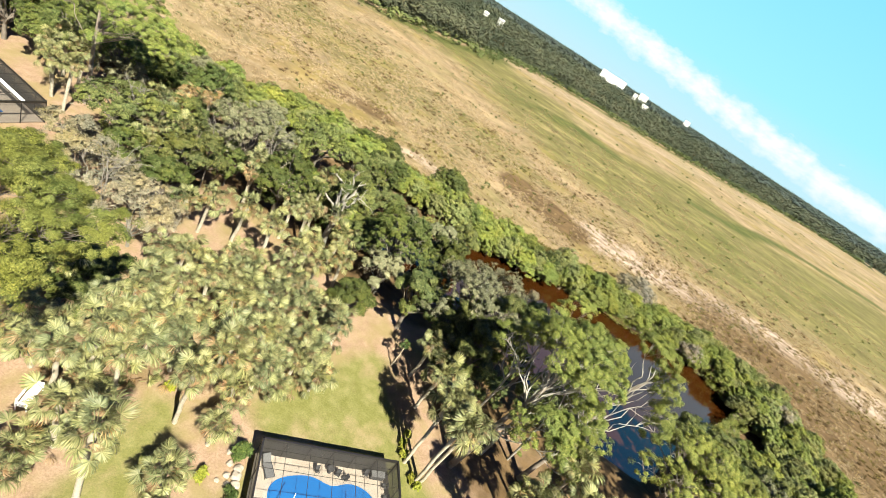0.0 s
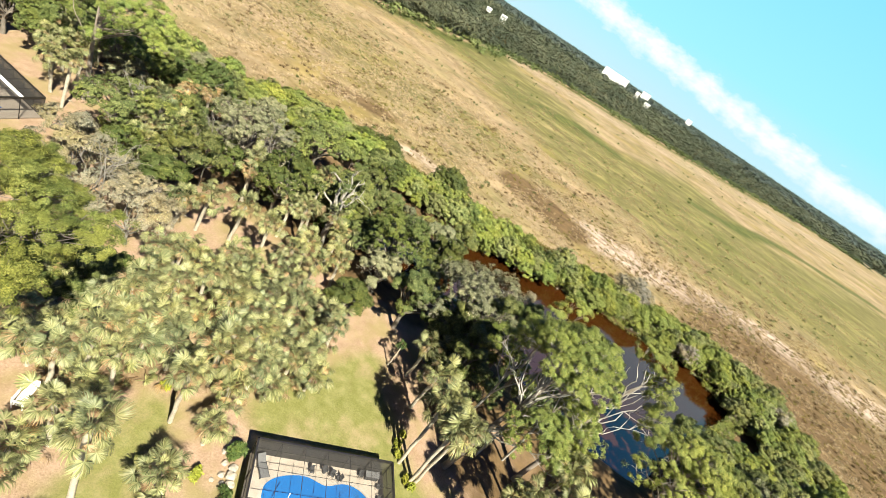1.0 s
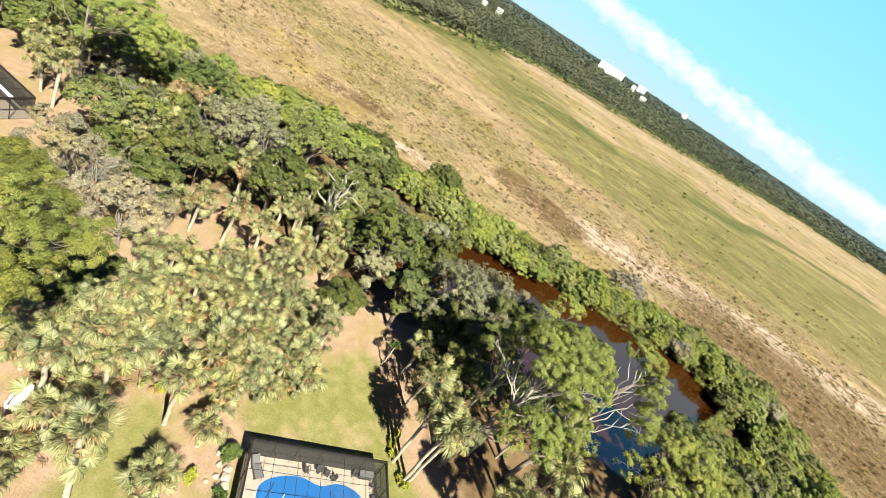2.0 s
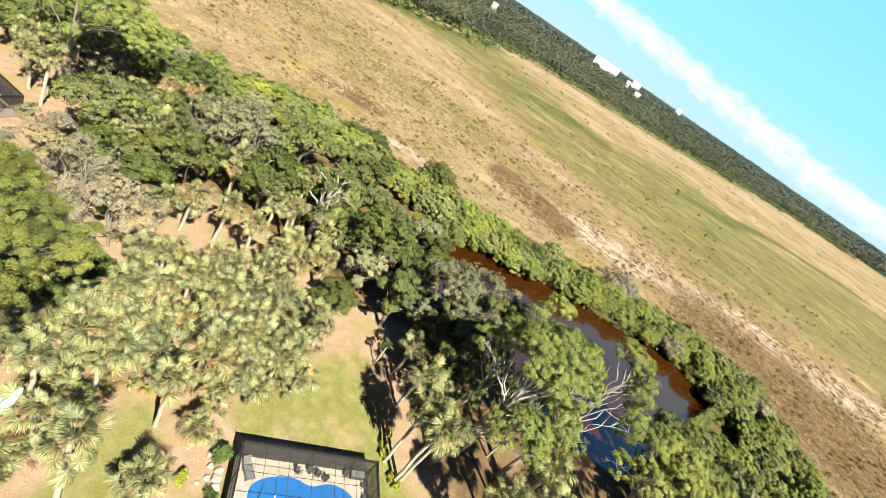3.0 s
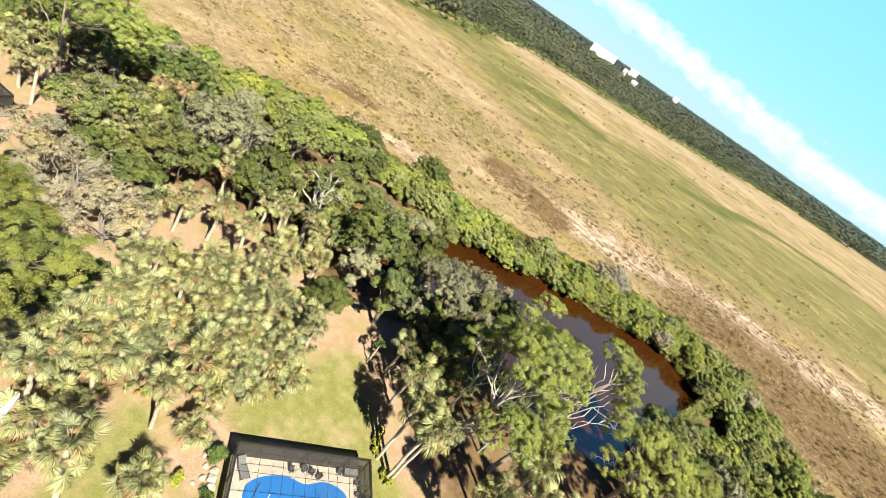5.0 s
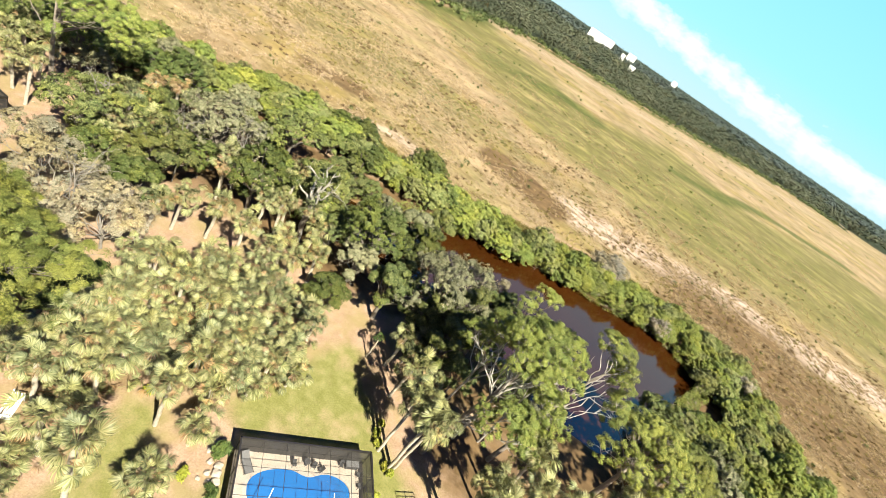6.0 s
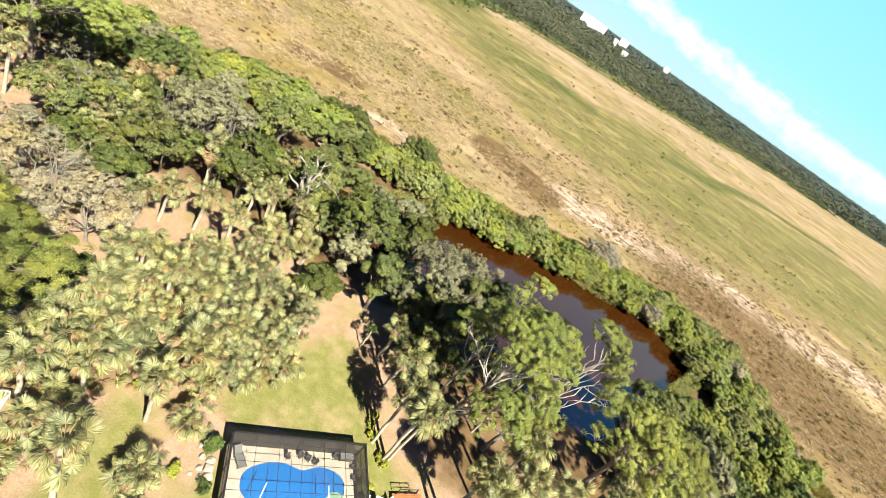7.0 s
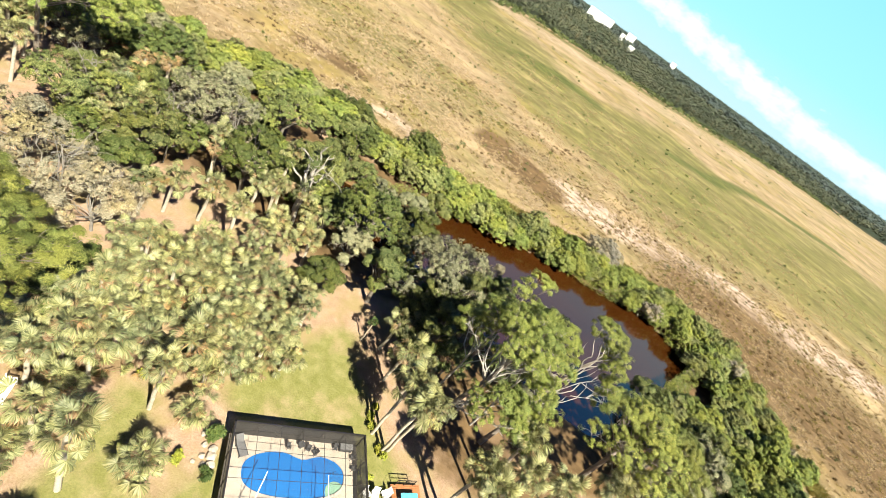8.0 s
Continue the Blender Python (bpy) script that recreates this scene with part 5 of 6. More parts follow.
for k, (px, py, h) in enumerate([(-23.5, 27.5, 2.6), (-25.5, 25.5, 2.8), (-22.0, 25.2, 2.4), (-24.8, 22.6, 2.6), (-20.0, 20.6, 3.0), (-27.5, 28.5, 2.4), (-12.6, 14.0, 2.6), (-13.6, 16.0, 2.4), (-7.4, 13.0, 3.0), (-27.0, 22.0, 2.6), (-29.0, 25.5, 2.4), (-23.6, 21.4, 2.4), (-21.4, 20.4, 2.2), (-20.8, 22.8, 2.2), (-22.6, 18.8, 2.4)]):
    copy_thing(TOPS[(k + 2) % 5], pose(px, py, 0, 0, 0, 66 * k) @ Matrix.Diagonal((0.95, 0.95, h / 3.5, 1)))


def palmetto_floor(name, label, meshes, n, lo, hi, small, big, tilt, seed):
    """Low fan leaves and fallen ones that cover the ground under the grove."""
    rng = np.random.default_rng(seed)
    pieces = []
    src = []
    for me in meshes:
        v = np.empty(len(me.vertices) * 3)
        me.vertices.foreach_get("co", v)
        src.append((v.reshape(-1, 3), np.array([p.vertices[:] for p in me.polygons])))
    while len(pieces) < n:
        x, y = rng.uniform(-26, -4), rng.uniform(14, 45)
        if outline_distance(GROVE_EDGE, np.array([x]), np.array([y]))[0] < 0.2 or min(math.hypot(x - o.x, y - o.y) for o in CLEAR) < 1.6:
            continue
        v, f = src[int(rng.integers(0, len(src)))]
        s = rng.uniform(small, big)
        m = np.array(pose(x, y, rng.uniform(lo, hi), 0, 0, rng.uniform(0, 360)) @ pose(0, 0, 0, rng.uniform(-30, 30), -rng.uniform(-tilt * 0.3, tilt), 0))
        pieces.append(((v * s) @ m[:3, :3].T + m[:3, 3], f))
    tagged(put(name, mesh(name, *joined(pieces), meshes[0].materials[0])), label, "plants", kind="stuff")


palmetto_floor("palmetto_undergrowth", "low green palmetto leaves covering the grove floor", FRONDS, 430, 0.1, 1.3, 0.75, 1.15, 55, 81)
palmetto_floor("fallen_fronds", "fallen dry tan palm leaves under the grove", DRY, 420, 0.06, 0.7, 0.8, 1.25, 25, 82)

BACK = "taller palms round the sandy clearing"
BACK_AT = [(-29.0, 39.0, 4.6), (-27.9, 41.2, 5.0), (-20.2, 42.4, 5.0), (-25.0, 43.4, 5.4), (-23.2, 49.4, 5.2), (-21.2, 50.8, 5.5), (-17.6, 47.6, 4.6), (-15.2, 45.8, 4.4),
           (-19.4, 53.0, 5.6), (-16.4, 51.0, 5.0), (-13.2, 48.0, 4.4), (-17.2, 44.6, 4.6), (-55.8, 42.6, 5.4), (-52.4, 41.8, 6.2), (-57.4, 46.4, 5.4), (-61.0, 47.0, 5.6),
           (-42.4, 45.0, 6.4), (-40.6, 43.6, 6.0), (-40.0, 40.2, 5.0), (-38.6, 46.5, 6.2), (-37.5, 40.5, 5.2), (-59.4, 44.6, 5.2), (-44.4, 47.0, 7.2), (-24.0, 55.4, 7.6), (-30.4, 50.4, 6.6)]
BACK_KINDS = [palm(*BACK_AT[k][:2], h, 450 + k, "cabbage palm with bare pale trunk and tan skirt", 30, 9, le, sz, BACK, 0.19) for k, (h, le, sz) in enumerate([(4.6, (0.4, 0.3), 1.12), (5.2, (0.5, 0.2), 1.05), (6.4, (-0.2, 0.5), 1.1)])]
BACK_KINDS[2].location = (*BACK_AT[2][:2], 0)
for k, (px, py, h) in enumerate(BACK_AT[3:]):
    kind = 2 if h > 5.9 else (k % 2)
    copy_thing(BACK_KINDS[kind], pose(px, py, 0, 0, 0, 70 * k) @ Matrix.Diagonal((1, 1, h / (4.6, 5.2, 6.4)[kind], 1)))
WITHERED = palm(-46.6, 53.2, 6.6, 460, "withered palm with a tan head of dead leaves", 7, 30, (0.2, 0.1), 1.1, "withered palms in the oak wood", 0.18)
for k, (px, py) in enumerate([(-45.2, 55.6), (-44.0, 50.4), (-29.6, 49.2), (-21.6, 52.2)]):
    copy_thing(WITHERED, pose(px, py, 0, 0, 0, 77 * k + 30) @ Matrix.Diagonal((1, 1, (1.0, 0.95, 0.85, 0.8, 0.9)[k], 1)))

TALL = "tall palms beside the pool lawn"
P1 = palm(7.39, 34.99, 8.6, 431, "tall slender cabbage palm with bare pale trunk", 46, 9, (0.2, 0.5), 1.14, TALL, 0.16)
P2 = palm(5.69, 36.17, 8.4, 432, "tall cabbage palm with bare pale trunk by lawn", 46, 9, (0.1, 0.9), 1.14, TALL, 0.16)
palm(7.75, 35.3, 8.8, 433, "tall cabbage palm beside its twin", 28, 8, (0.5, 0.3), 1.3, TALL, 0.15)
for k, (px, py, h) in enumerate([(14.6, 33.4, 8.8), (18.4, 39.4, 9.4), (18.8, 36.6, 9.0), (21.8, 38.8, 8.6), (26.8, 41.0, 9.2), (30.5, 44.6, 8.6), (16.8, 33.0, 8.6)]):
    copy_thing((P1, P2)[k % 2], pose(px, py, 0, 0, 0, 80 * k) @ Matrix.Diagonal((1.05, 1.05, h / 8.5, 1)))
palm(-1.5, 44.9, 3.4, 440, "small dark palm alone on sand", 13, 2, (0.1, 0.1), 0.8, "", 0.07, DARK_FRONDS)
palm(0.8, 45.6, 5.2, 441, "low palm at the edge of oak shade", 22, 5, (0.2, 0.2), 1.1, "")
palm(2.8, 47.6, 5.2, 444, "sunlit palm under the mossy oak", 26, 6, (0, 0), 1.3, "")
palm(3.4, 42.4, 6.0, 442, "palm at the edge of oak shade", 26, 6, (0.2, -0.4), 1.35, "")
palm(5.8, 42.6, 5.2, 443, "palm crowded by the tall pine", 22, 7, (0.2, 0), 1.0, "")


def tuft_plant(name, x, y, label, r, h, material, seed, n=60, size=0.28, category="plant", group=""):
    """A low plant of many narrow leaves."""
    rng = np.random.default_rng(seed)
    t = thing(name, x, y, float(ground_height(x, y)), label, category, group)
    k = 9
    c = np.stack([rng.normal(size=k) * r * 0.4, rng.normal(size=k) * r * 0.4, rng.uniform(0.25, 0.8, k) * h], 1)
    put("leaves", mesh("leaves", *leaves(rng, c, np.full(k, r * 0.5), n, size, 0.3, 0.8), material), t)
    return t


YG = "yellow-green plants at the palms' feet"
for k, (px, py) in enumerate([(7.1, 35.2), (7.8, 34.8), (5.4, 36.4), (4.6, 37.4), (4.4, 38.6), (-6.3, 36.3), (-5.8, 36.9), (-12.9, 26.2), (-5.6, 23.0), (-6.6, 22.2)]):
    tuft_plant("croton_bush", px, py, "yellow-green leafy bush on the lawn edge", 0.42, 0.8, YELLOW, 500 + k, 36, 0.2, "bush", YG)
tuft_plant("garden_shrub", -4.9, 26.4, "dark green shrub beside the pool cage", 0.8, 1.5, AGAVE, 520, 80, 0.18, "shrub")
tuft_plant("garden_shrub", -3.0, 23.6, "green shrub beside pale rocks", 0.6, 0.9, AGAVE, 521, 50, 0.16, "shrub")
tuft_plant("garden_shrub", 7.6, 31.8, "green shrub beside the cage wall", 0.5, 1.2, YELLOW, 522, 50, 0.16, "shrub")


def boulder(x, y, s, seed):
    bm = bmesh.new()
    bmesh.ops.create_icosphere(bm, subdivisions=3, radius=s)
    for v in bm.verts:
        v.co *= 1 + 0.35 * noise.noise(v.co * (1.3 / s) + Vector((seed, 0, 0)))
        v.co.z *= 0.6
    me = bpy.data.meshes.new("boulder")
    bm.to_mesh(me)
    bm.free()
    me.materials.append(ROCK)
    ob = put("boulder", me)
    ob.location = (x, y, s * 0.35)
    return tagged(ob, "pale limestone boulder beside the pool cage", "rock", "boulders beside the cage")


for k, (bx, by, s) in enumerate([(-4.1, 25.4, 0.42), (-3.8, 24.9, 0.5), (-3.4, 24.4, 0.45), (-4.9, 25.3, 0.3), (-5.6, 25.9, 0.28), (-4.4, 24.5, 0.3), (-3.9, 24.1, 0.25), (-5.3, 26.6, 0.22), (-4.6, 23.8, 0.22)]):
    boulder(bx, by, s * 0.8, k * 3.1)


# ---- pool, deck and screen cage ----
CAGE = pose(-4.2, 27.25, 0, 0, 0, 35.4)          # x along the far wall, -y towards the house
CW, CD, CH = 11.5, 9.0, 2.0


def kidney(n=96, grow=0.0):
    """The pool's outline in the cage's frame."""
    pts = []
    for k in range(n):
        a = 2 * math.pi * k / n
        c, s = math.cos(a), math.sin(a)
        px, py = 4.4 * math.copysign(abs(c) ** 0.8, c), 1.95 * math.copysign(abs(s) ** 0.8, s)
        if s > 0:
            py -= 0.6 * math.exp(-((px - 0.6) / 1.15) ** 2)
        l = math.hypot(px, py)
        pts.append((5.8 + px * (1 + grow / l), -3.05 + py * (1 + grow / l)))
    return pts


def flat_ring(outer, inner, z0, z1):
    """A slab between two outlines, with its inner and outer edges."""
    from mathutils.geometry import tessellate_polygon
    loops = [[Vector((*p, 0)) for p in outer], [Vector((*p, 0)) for p in inner]]
    flat = outer + inner
    bm = bmesh.new()
    top = [bm.verts.new((*p, z1)) for p in flat]
    for tri in tessellate_polygon(loops):
        bm.faces.new([top[i] for i in tri])
    bot = [bm.verts.new((*p, z0)) for p in flat]
    n = len(outer)
    for ring in (range(n), range(n, len(flat))):
        ring = list(ring)
        for i, j in zip(ring, ring[1:] + ring[:1]):
            bm.faces.new([top[i], top[j], bot[j], bot[i]])
    bmesh.ops.recalc_face_normals(bm, faces=bm.faces)
    return bm


def pool_area():
    deck = thing("pool_deck", 0, 0, 0, "cream pool deck in square slabs round the pool", "deck", kind="structure")
    deck.matrix_basis = CAGE.copy()
    rect = [(0, -CD), (CW, -CD), (CW, 0), (0, 0)]
    part("slab", flat_ring(rect, kidney(96, 0.32), -0.1, 0.10), DECK, deck)
    part("coping", flat_ring(kidney(96, 0.32), kidney(96, 0.0), -0.1, 0.125), COPING, deck, "pale rounded pool coping")
    p = thing("swimming_pool", 0, 0, 0, "kidney-shaped swimming pool with bright blue water", "swimming pool")
    p.matrix_basis = CAGE.copy()
    bm = bmesh.new()
    bm.faces.new([bm.verts.new((x, y, 0.02)) for x, y in kidney(96, -0.002)])
    part("pool_water", bm, POOL, p)
    bm = bmesh.new()
    bmesh.ops.create_cone(bm, cap_ends=True, segments=28, radius1=0.95, radius2=0.9, depth=0.08, matrix=pose(9.4, -4.3, 0.0))
    part("sun_shelf", bm, SHELF, p, "pale green shallow round step")


pool_area()


def pool_cage():
    c = thing("pool_cage", 0, 0, 0, "dark bronze screen cage over the pool", "screen enclosure")
    c.matrix_basis = CAGE.copy()
    RX, RH = 1.35, 3.25                                # the roof rises inside the eaves
    nx, ny = 6, 4
    xs = [CW * k / nx for k in range(nx + 1)]
    ys = [-CD * k / ny for k in range(ny + 1)]

    def bar(name, a, b, w=0.07, h=0.1, material=BRONZE, label=""):
        part(name, beam(bmesh.new(), a, b, w, h, 0.008), material, c, label)

    def pane(name, corners, material):
        bm = bmesh.new()
        bm.faces.new([bm.verts.new(p) for p in corners])
        bmesh.ops.solidify(bm, geom=bm.faces[:], thickness=0.004)
        part(name, bm, material, c)

    for x in xs:
        bar("post", (x, 0, 0.1), (x, 0, CH))
        bar("rafter", (x, 0, CH + 0.02), (x, -CD, CH + 0.02), 0.032, 0.05)
    for y in ys[1:]:
        bar("post", (0, y, 0.1), (0, y, CH)), bar("post", (CW, y, 0.1), (CW, y, CH))
        bar("purlin", (0, y, CH + 0.02), (CW, y, CH + 0.02), 0.028, 0.04)
    for z in (0.9,):
        bar("rail", (0, 0, z), (CW, 0, z), 0.05, 0.05), bar("rail", (0, 0, z), (0, -CD, z), 0.05, 0.05), bar("rail", (CW, 0, z), (CW, -CD, z), 0.05, 0.05)
    bar("eave_beam", (-0.06, 0, CH + 0.1), (CW + 0.06, 0, CH + 0.1), 0.14, 0.26)
    bar("eave_beam", (0, 0.05, CH + 0.1), (0, -CD, CH + 0.1), 0.14, 0.26)
    bar("eave_beam", (CW, 0.05, CH + 0.1), (CW, -CD, CH + 0.1), 0.14, 0.26)
    for x0, x1 in zip(xs[:-1], xs[1:]):
        pane("screen", [(x0, 0, 0.1), (x1, 0, 0.1), (x1, 0, CH), (x0, 0, CH)], SCREEN_WALL)
        for y0, y1 in zip(ys[:2], ys[1:3]):
            pane("screen", [(x0, y0, CH + 0.09), (x1, y0, CH + 0.09), (x1, y1, CH + 0.09), (x0, y1, CH + 0.09)], SCREEN)
    for y0, y1 in zip(ys[:-1], ys[1:]):
        for x in (0, CW):
            pane("screen", [(x, y0, 0.1), (x, y1, 0.1), (x, y1, CH), (x, y0, CH)], SCREEN_WALL)
    pane("upper_screen", [(0.05, -4.5, CH + 0.12), (CW - 0.05, -4.5, CH + 0.12), (CW - 0.05, -CD, CH + 0.2), (0.05, -CD, CH + 0.2)], SCREEN_PALE)
    # white braces and gutter beam near the house
    for x0, x1 in ((3.0, 1.2), (8.0, 8.0)):
        bar("brace", (x0, -3.9, CH + 0.2), (x1, -CD, CH + 0.25), 0.05, 0.04, WHITE, "white painted brace")


pool_cage()


def in_cage(x, y, z=0.1, turn=0.0):
    return CAGE @ pose(x, y, z, 0, 0, turn)


def lounger(x, y, turn):
    t = thing("sun_lounger", 0, 0, 0, "grey sling sun lounger on the pool deck", "lounger", "loungers by the pool")
    t.matrix_basis = in_cage(x, y, 0.1, turn)
    part("seat", box(bmesh.new(), (0.62, 1.25, 0.05), pose(0, -0.3, 0.33), 0.015), GREYMESH, t)
    part("backrest", box(bmesh.new(), (0.62, 0.72, 0.05), pose(0, 0.58, 0.55, 38), 0.015), GREYMESH, t)
    for sx in (-0.34, 0.34):
        part("frame_rail", beam(bmesh.new(), (sx, -0.95, 0.32), (sx, 0.32, 0.32), 0.04, 0.05), CHARCOAL, t)
        for sy in (-0.8, 0.2):
            part("leg", beam(bmesh.new(), (sx, sy, 0.0), (sx, sy, 0.32), 0.04, 0.04), CHARCOAL, t)


def patio_chair(x, y, turn):
    t = thing("patio_chair", 0, 0, 0, "small dark patio chair on the pool deck", "chair", "chairs by the pool")
    t.matrix_basis = in_cage(x, y, 0.1, turn) @ Matrix.Diagonal((0.68, 0.68, 0.75, 1))
    part("seat", box(bmesh.new(), (0.55, 0.52, 0.07), pose(0, 0, 0.42), 0.02), CHARCOAL, t)
    part("backrest", box(bmesh.new(), (0.55, 0.06, 0.52), pose(0, 0.27, 0.72, -10), 0.02), CHARCOAL, t)
    for sx in (-0.25, 0.25):
        part("armrest", box(bmesh.new(), (0.05, 0.5, 0.04), pose(sx, 0, 0.62), 0.01), CHARCOAL, t)
        for sy in (-0.22, 0.22):
            part("leg", beam(bmesh.new(), (sx, sy, 0), (sx, sy, 0.42), 0.04, 0.04), CHARCOAL, t)


lounger(1.05, -1.15, 22)
patio_chair(5.0, -0.85, 15), patio_chair(6.75, -0.9, -20), patio_chair(9.3, -0.5, 0), patio_chair(10.95, -1.3, -95), patio_chair(11.0, -2.3, -90), patio_chair(7.4, -1.15, -60)
side = thing("side_table", 0, 0, 0, "round dark side table between patio chairs", "table")
side.matrix_basis = in_cage(6.1, -0.6)
bm = bmesh.new()
bmesh.ops.create_cone(bm, cap_ends=True, segments=20, radius1=0.3, radius2=0.3, depth=0.04, matrix=pose(0, 0, 0.5))
part("tabletop", bm, CHARCOAL, side)
bm = bmesh.new()
bmesh.ops.create_cone(bm, cap_ends=True, segments=12, radius1=0.18, radius2=0.04, depth=0.48, matrix=pose(0, 0, 0.24))
part("pedestal", bm, CHARCOAL, side)
grill = thing("storage_bench", 0, 0, 0, "long dark bench on the deck corner", "bench")
grill.matrix_basis = in_cage(10.3, -0.45)
part("body", box(bmesh.new(), (1.2, 0.5, 0.5), pose(0, 0, 0.27), 0.03), CHARCOAL, grill)
part("lid", box(bmesh.new(), (1.26, 0.56, 0.07), pose(0, 0, 0.56), 0.02), GREYMESH, grill)


# ---- the house behind the pool ----
def house():
    """The single-storey house whose eaves shade the near end of the pool deck."""
    h = thing("house", 0, 0, 0, "single-storey house with a dark shingled hip roof", "house")
    h.matrix_basis = CAGE.copy()
    x0, x1, y0, y1, z = -4.6, 14.5, -9.3, -18.0, 3.0
    for a, b in (((x0, y0), (x1, y0)), ((x1, y0), (x1, y1)), ((x1, y1), (x0, y1)), ((x0, y1), (x0, y0))):
        part("wall", beam(bmesh.new(), (*a, z / 2), (*b, z / 2), 0.2, z), CONCRETE, h)
    e, ridge = 0.9, 5.4
    corners = [(x0 - e, y0 + e, z), (x1 + e, y0 + e, z), (x1 + e, y1 - e, z), (x0 - e, y1 - e, z)]
    mid = (y0 + y1) / 2
    bm = bmesh.new()
    low = [bm.verts.new(p) for p in corners]
    top = [bm.verts.new((x0 + 4.2, mid, ridge)), bm.verts.new((x1 - 4.2, mid, ridge))]
    for f in ((low[0], low[1], top[1], top[0]), (low[1], low[2], top[1]), (low[2], low[3], top[0], top[1]), (low[3], low[0], top[0]), (low[3], low[2], low[1], low[0])):
        bm.faces.new(f)
    bmesh.ops.recalc_face_normals(bm, faces=bm.faces)
    part("roof", bm, MUD, h)
    part("gutter", beam(bmesh.new(), (x0 - e, y0 + e + 0.06, z), (x1 + e, y0 + e + 0.06, z), 0.12, 0.12, 0.02), WHITE, h, "white painted gutter")


house()


# ---- hot tub deck beside the cage ----
def tub_deck():
    m = pose(11.7, 32.8, 0, 0, 0, 37) @ Matrix.Diagonal((1.12, 1.0, 1.0, 1))
    d = thing("timber_deck", 0, 0, 0, "orange-stained timber deck platform on the lawn", "deck")
    d.matrix_basis = m
    me = None
    for k in range(16):
        q = put("plank", me, d) if me else part("plank", box(bmesh.new(), (2.7, 0.14, 0.04), Matrix.Identity(4), 0.008), ORANGE, d)
        me = q.data
        q.location = (0, -1.2 + 0.16 * k, 0.45)
    for sx in (-1.25, 1.25):
        part("joist", beam(bmesh.new(), (sx, -1.25, 0.36), (sx, 1.25, 0.36), 0.08, 0.13), ORANGE, d)
        for sy in (-1.15, 1.15):
            part("leg", beam(bmesh.new(), (sx, sy, 0), (sx, sy, 0.3), 0.1, 0.1), ORANGE, d)
    r = thing("deck_railing", 0, 0, 0, "black metal railing along the timber deck", "railing")
    r.matrix_basis = m
    part("top_rail", beam(bmesh.new(), (-1.0, 1.2, 1.4), (0.7, 1.2, 1.4), 0.06, 0.06), BRONZE, r)
    for x in (-1.0, -0.15, 0.7):
        part("post", beam(bmesh.new(), (x, 1.2, 0.47), (x, 1.2, 1.4), 0.06, 0.06), BRONZE, r)
    part("mid_rail", beam(bmesh.new(), (-1.0, 1.2, 0.95), (0.7, 1.2, 0.95), 0.04, 0.04), BRONZE, r)
    t = thing("hot_tub", 0, 0, 0, "square hot tub with a blue cover on timber deck", "hot tub")
    t.matrix_basis = m
    part("tub_body", box(bmesh.new(), (1.5, 1.3, 0.6), pose(-0.05, -0.45, 0.78), 0.08), CHARCOAL, t)
    part("cover", box(bmesh.new(), (1.55, 1.35, 0.12), pose(-0.05, -0.45, 1.14), 0.05), TARP, t, "blue vinyl cover")
    for k, (x, y, tn) in enumerate([(9.0, 31.1, 20), (9.8, 31.8, -35), (8.3, 30.6, 60)]):
        ch = thing("garden_chair", x, y, 0, "white plastic garden chair on the lawn", "chair", "white garden chairs", turn=tn)
        part("seat", box(bmesh.new(), (0.6, 0.6, 0.06), pose(0, 0, 0.42), 0.02), WHITE, ch)
        part("backrest", box(bmesh.new(), (0.6, 0.06, 0.75), pose(0, 0.32, 0.75, -18), 0.02), WHITE, ch)
        for sx in (-0.3, 0.3):
            part("armrest", box(bmesh.new(), (0.09, 0.62, 0.04), pose(sx, 0, 0.62), 0.01), WHITE, ch)
            for sy in (-0.25, 0.25):
                part("leg", beam(bmesh.new(), (sx, sy, 0), (sx, sy, 0.62), 0.06, 0.06), WHITE, ch)


tub_deck()


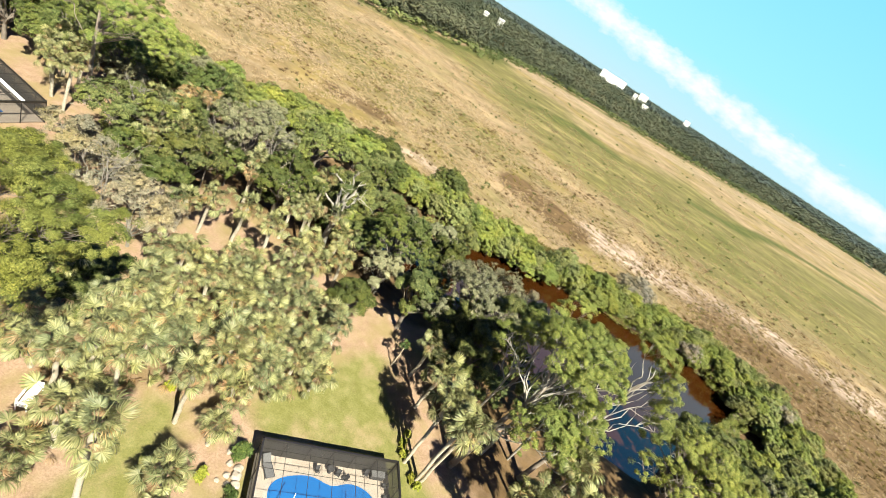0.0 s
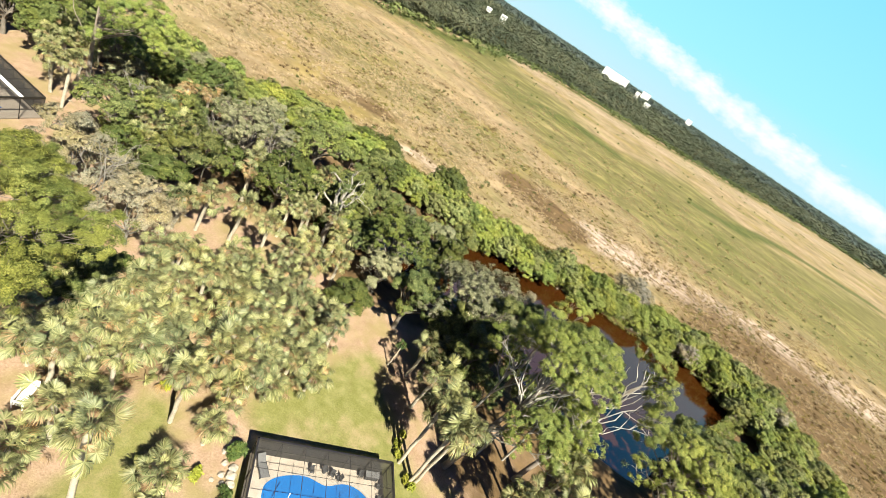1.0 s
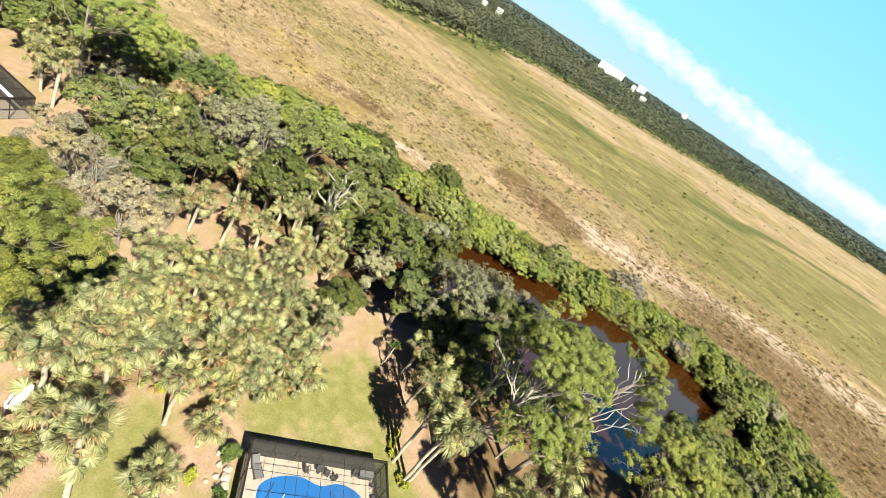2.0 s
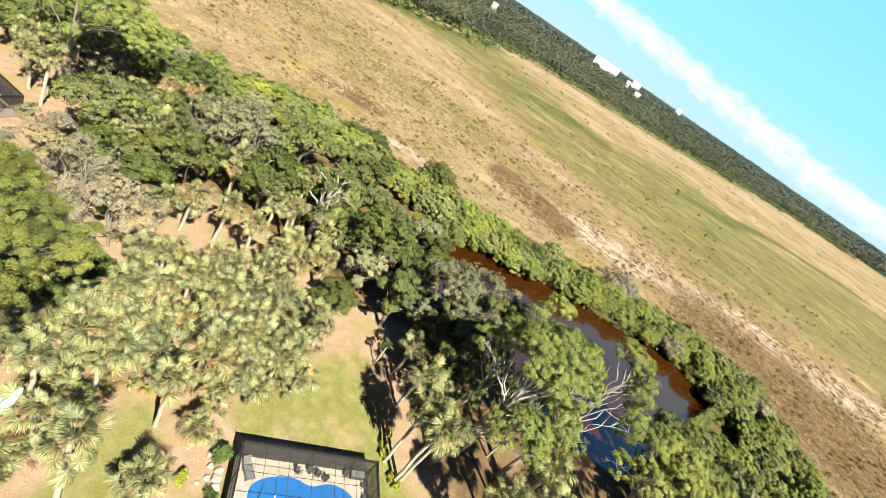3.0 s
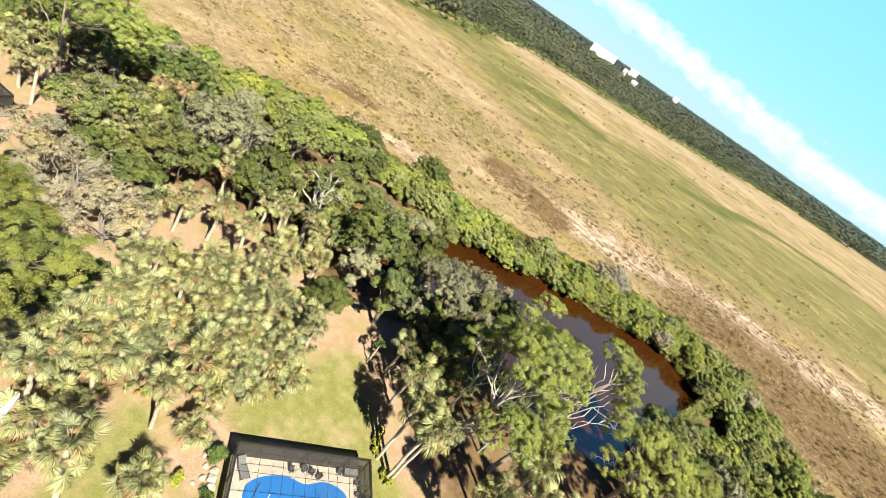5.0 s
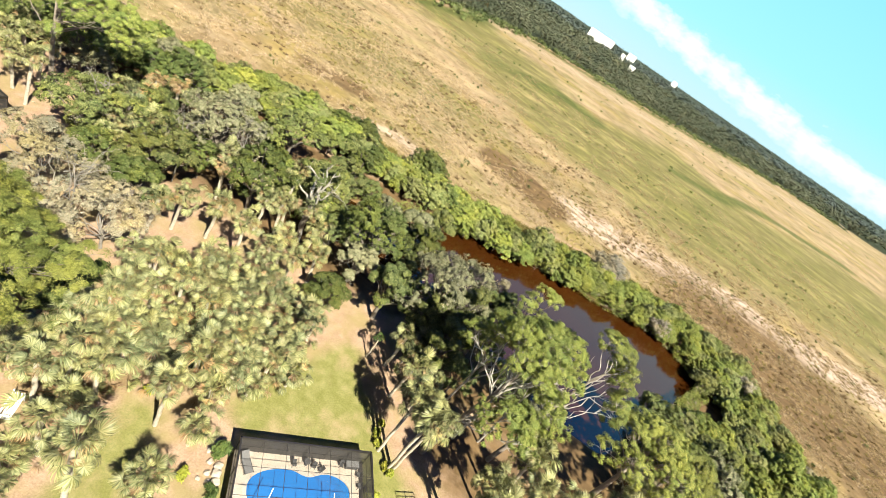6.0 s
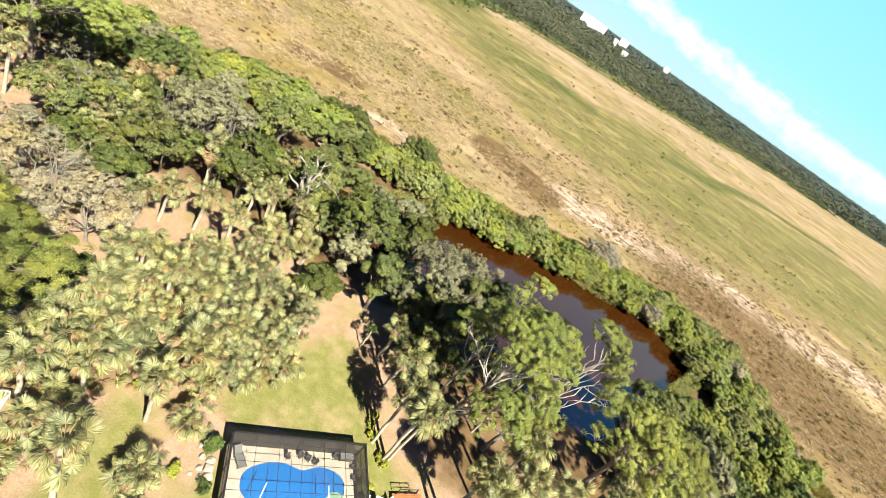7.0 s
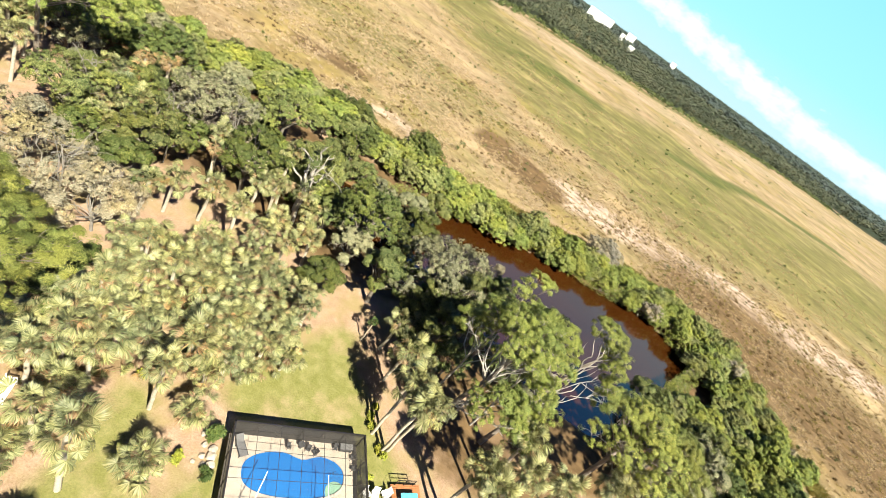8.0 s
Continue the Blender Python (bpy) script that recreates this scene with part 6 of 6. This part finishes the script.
# ---- the neighbouring pool cage ----
def neighbour_cage():
    c = thing("neighbour_cage", -50.2, 38.6, 0, "dark screen cage beside the neighbouring pool", "screen enclosure", turn=178)
    w, d, h = 10.0, 7.0, 2.6
    for k in range(6):
        x = w * k / 5
        part("post", beam(bmesh.new(), (x, 0, 0), (x, 0, h), 0.07, 0.07), BRONZE, c)
        part("rafter", beam(bmesh.new(), (x, 0, h), (x, d, h), 0.06, 0.1), BRONZE, c)
    for k in range(1, 4):
        part("post", beam(bmesh.new(), (0, d * k / 3, 0), (0, d * k / 3, h), 0.07, 0.07), BRONZE, c)
        part("purlin", beam(bmesh.new(), (0, d * k / 3, h + 0.02), (w, d * k / 3, h + 0.02), 0.05, 0.08), BRONZE, c)
    part("eave_beam", beam(bmesh.new(), (0, 0, h + 0.08), (w, 0, h + 0.08), 0.12, 0.25), BRONZE, c)
    part("eave_beam", beam(bmesh.new(), (0, 0, h + 0.08), (0, d, h + 0.08), 0.12, 0.25), BRONZE, c)
    for corners in ([(0, 0, 0), (w, 0, 0), (w, 0, h), (0, 0, h)], [(0, 0, 0), (0, d, 0), (0, d, h), (0, 0, h)], [(0, 0, h + 0.07), (w, 0, h + 0.07), (w, 2.2, h + 0.07), (0, 2.2, h + 0.07)], [(0, 2.2, h + 0.07), (w, 2.2, h + 0.07), (w, d, h + 0.07), (0, d, h + 0.07)]):
        bm = bmesh.new()
        bm.faces.new([bm.verts.new(p) for p in corners])
        bmesh.ops.solidify(bm, geom=bm.faces[:], thickness=0.004)
        part("screen", bm, SCREEN_GREY if corners[1] == (w, 0, h + 0.07) else SCREEN_WALL if corners[1] == (w, 0, 0) else SCREEN_SIDE, c)
    part("gutter", beam(bmesh.new(), (0, 2.2, h + 0.16), (w, 2.2, h + 0.16), 0.3, 0.16), WHITE, c, "white painted gutter")
    k = thing("neighbour_deck", -50.2, 38.6, 0, "pale pool deck with blue water inside the cage", "deck", kind="structure", turn=178)
    part("slab", box(bmesh.new(), (w - 0.2, d - 0.2, 0.12), pose(w / 2, d / 2, 0.05), 0.02), DECK, k)
    part("pool_water", box(bmesh.new(), (6.0, 3.0, 0.04), pose(w / 2, d / 2 + 0.9, 0.115), 0.01), POOL, k)


neighbour_cage()


# ---- white garden ornament among the palms ----
def white_cart():
    t = thing("garden_bench", -17.5, 19.2, 0, "long white painted garden bench among palms", "bench", turn=122, scale=1.25)
    for k in range(4):
        part("seat_slat", box(bmesh.new(), (1.6, 0.1, 0.03), pose(0, -0.2 + 0.13 * k, 0.45), 0.008), WHITE, t)
    for k in range(3):
        part("back_slat", box(bmesh.new(), (1.6, 0.03, 0.1), pose(0, 0.3, 0.6 + 0.14 * k), 0.008), WHITE, t)
    for sx in (-0.72, 0.72):
        part("side_frame", beam(bmesh.new(), (sx, 0.3, 0), (sx, 0.3, 0.95), 0.06, 0.06), WHITE, t)
        part("leg", beam(bmesh.new(), (sx, -0.22, 0), (sx, -0.22, 0.65), 0.06, 0.06), WHITE, t)
        part("armrest", beam(bmesh.new(), (sx, -0.25, 0.66), (sx, 0.3, 0.66), 0.07, 0.04), WHITE, t)


white_cart()
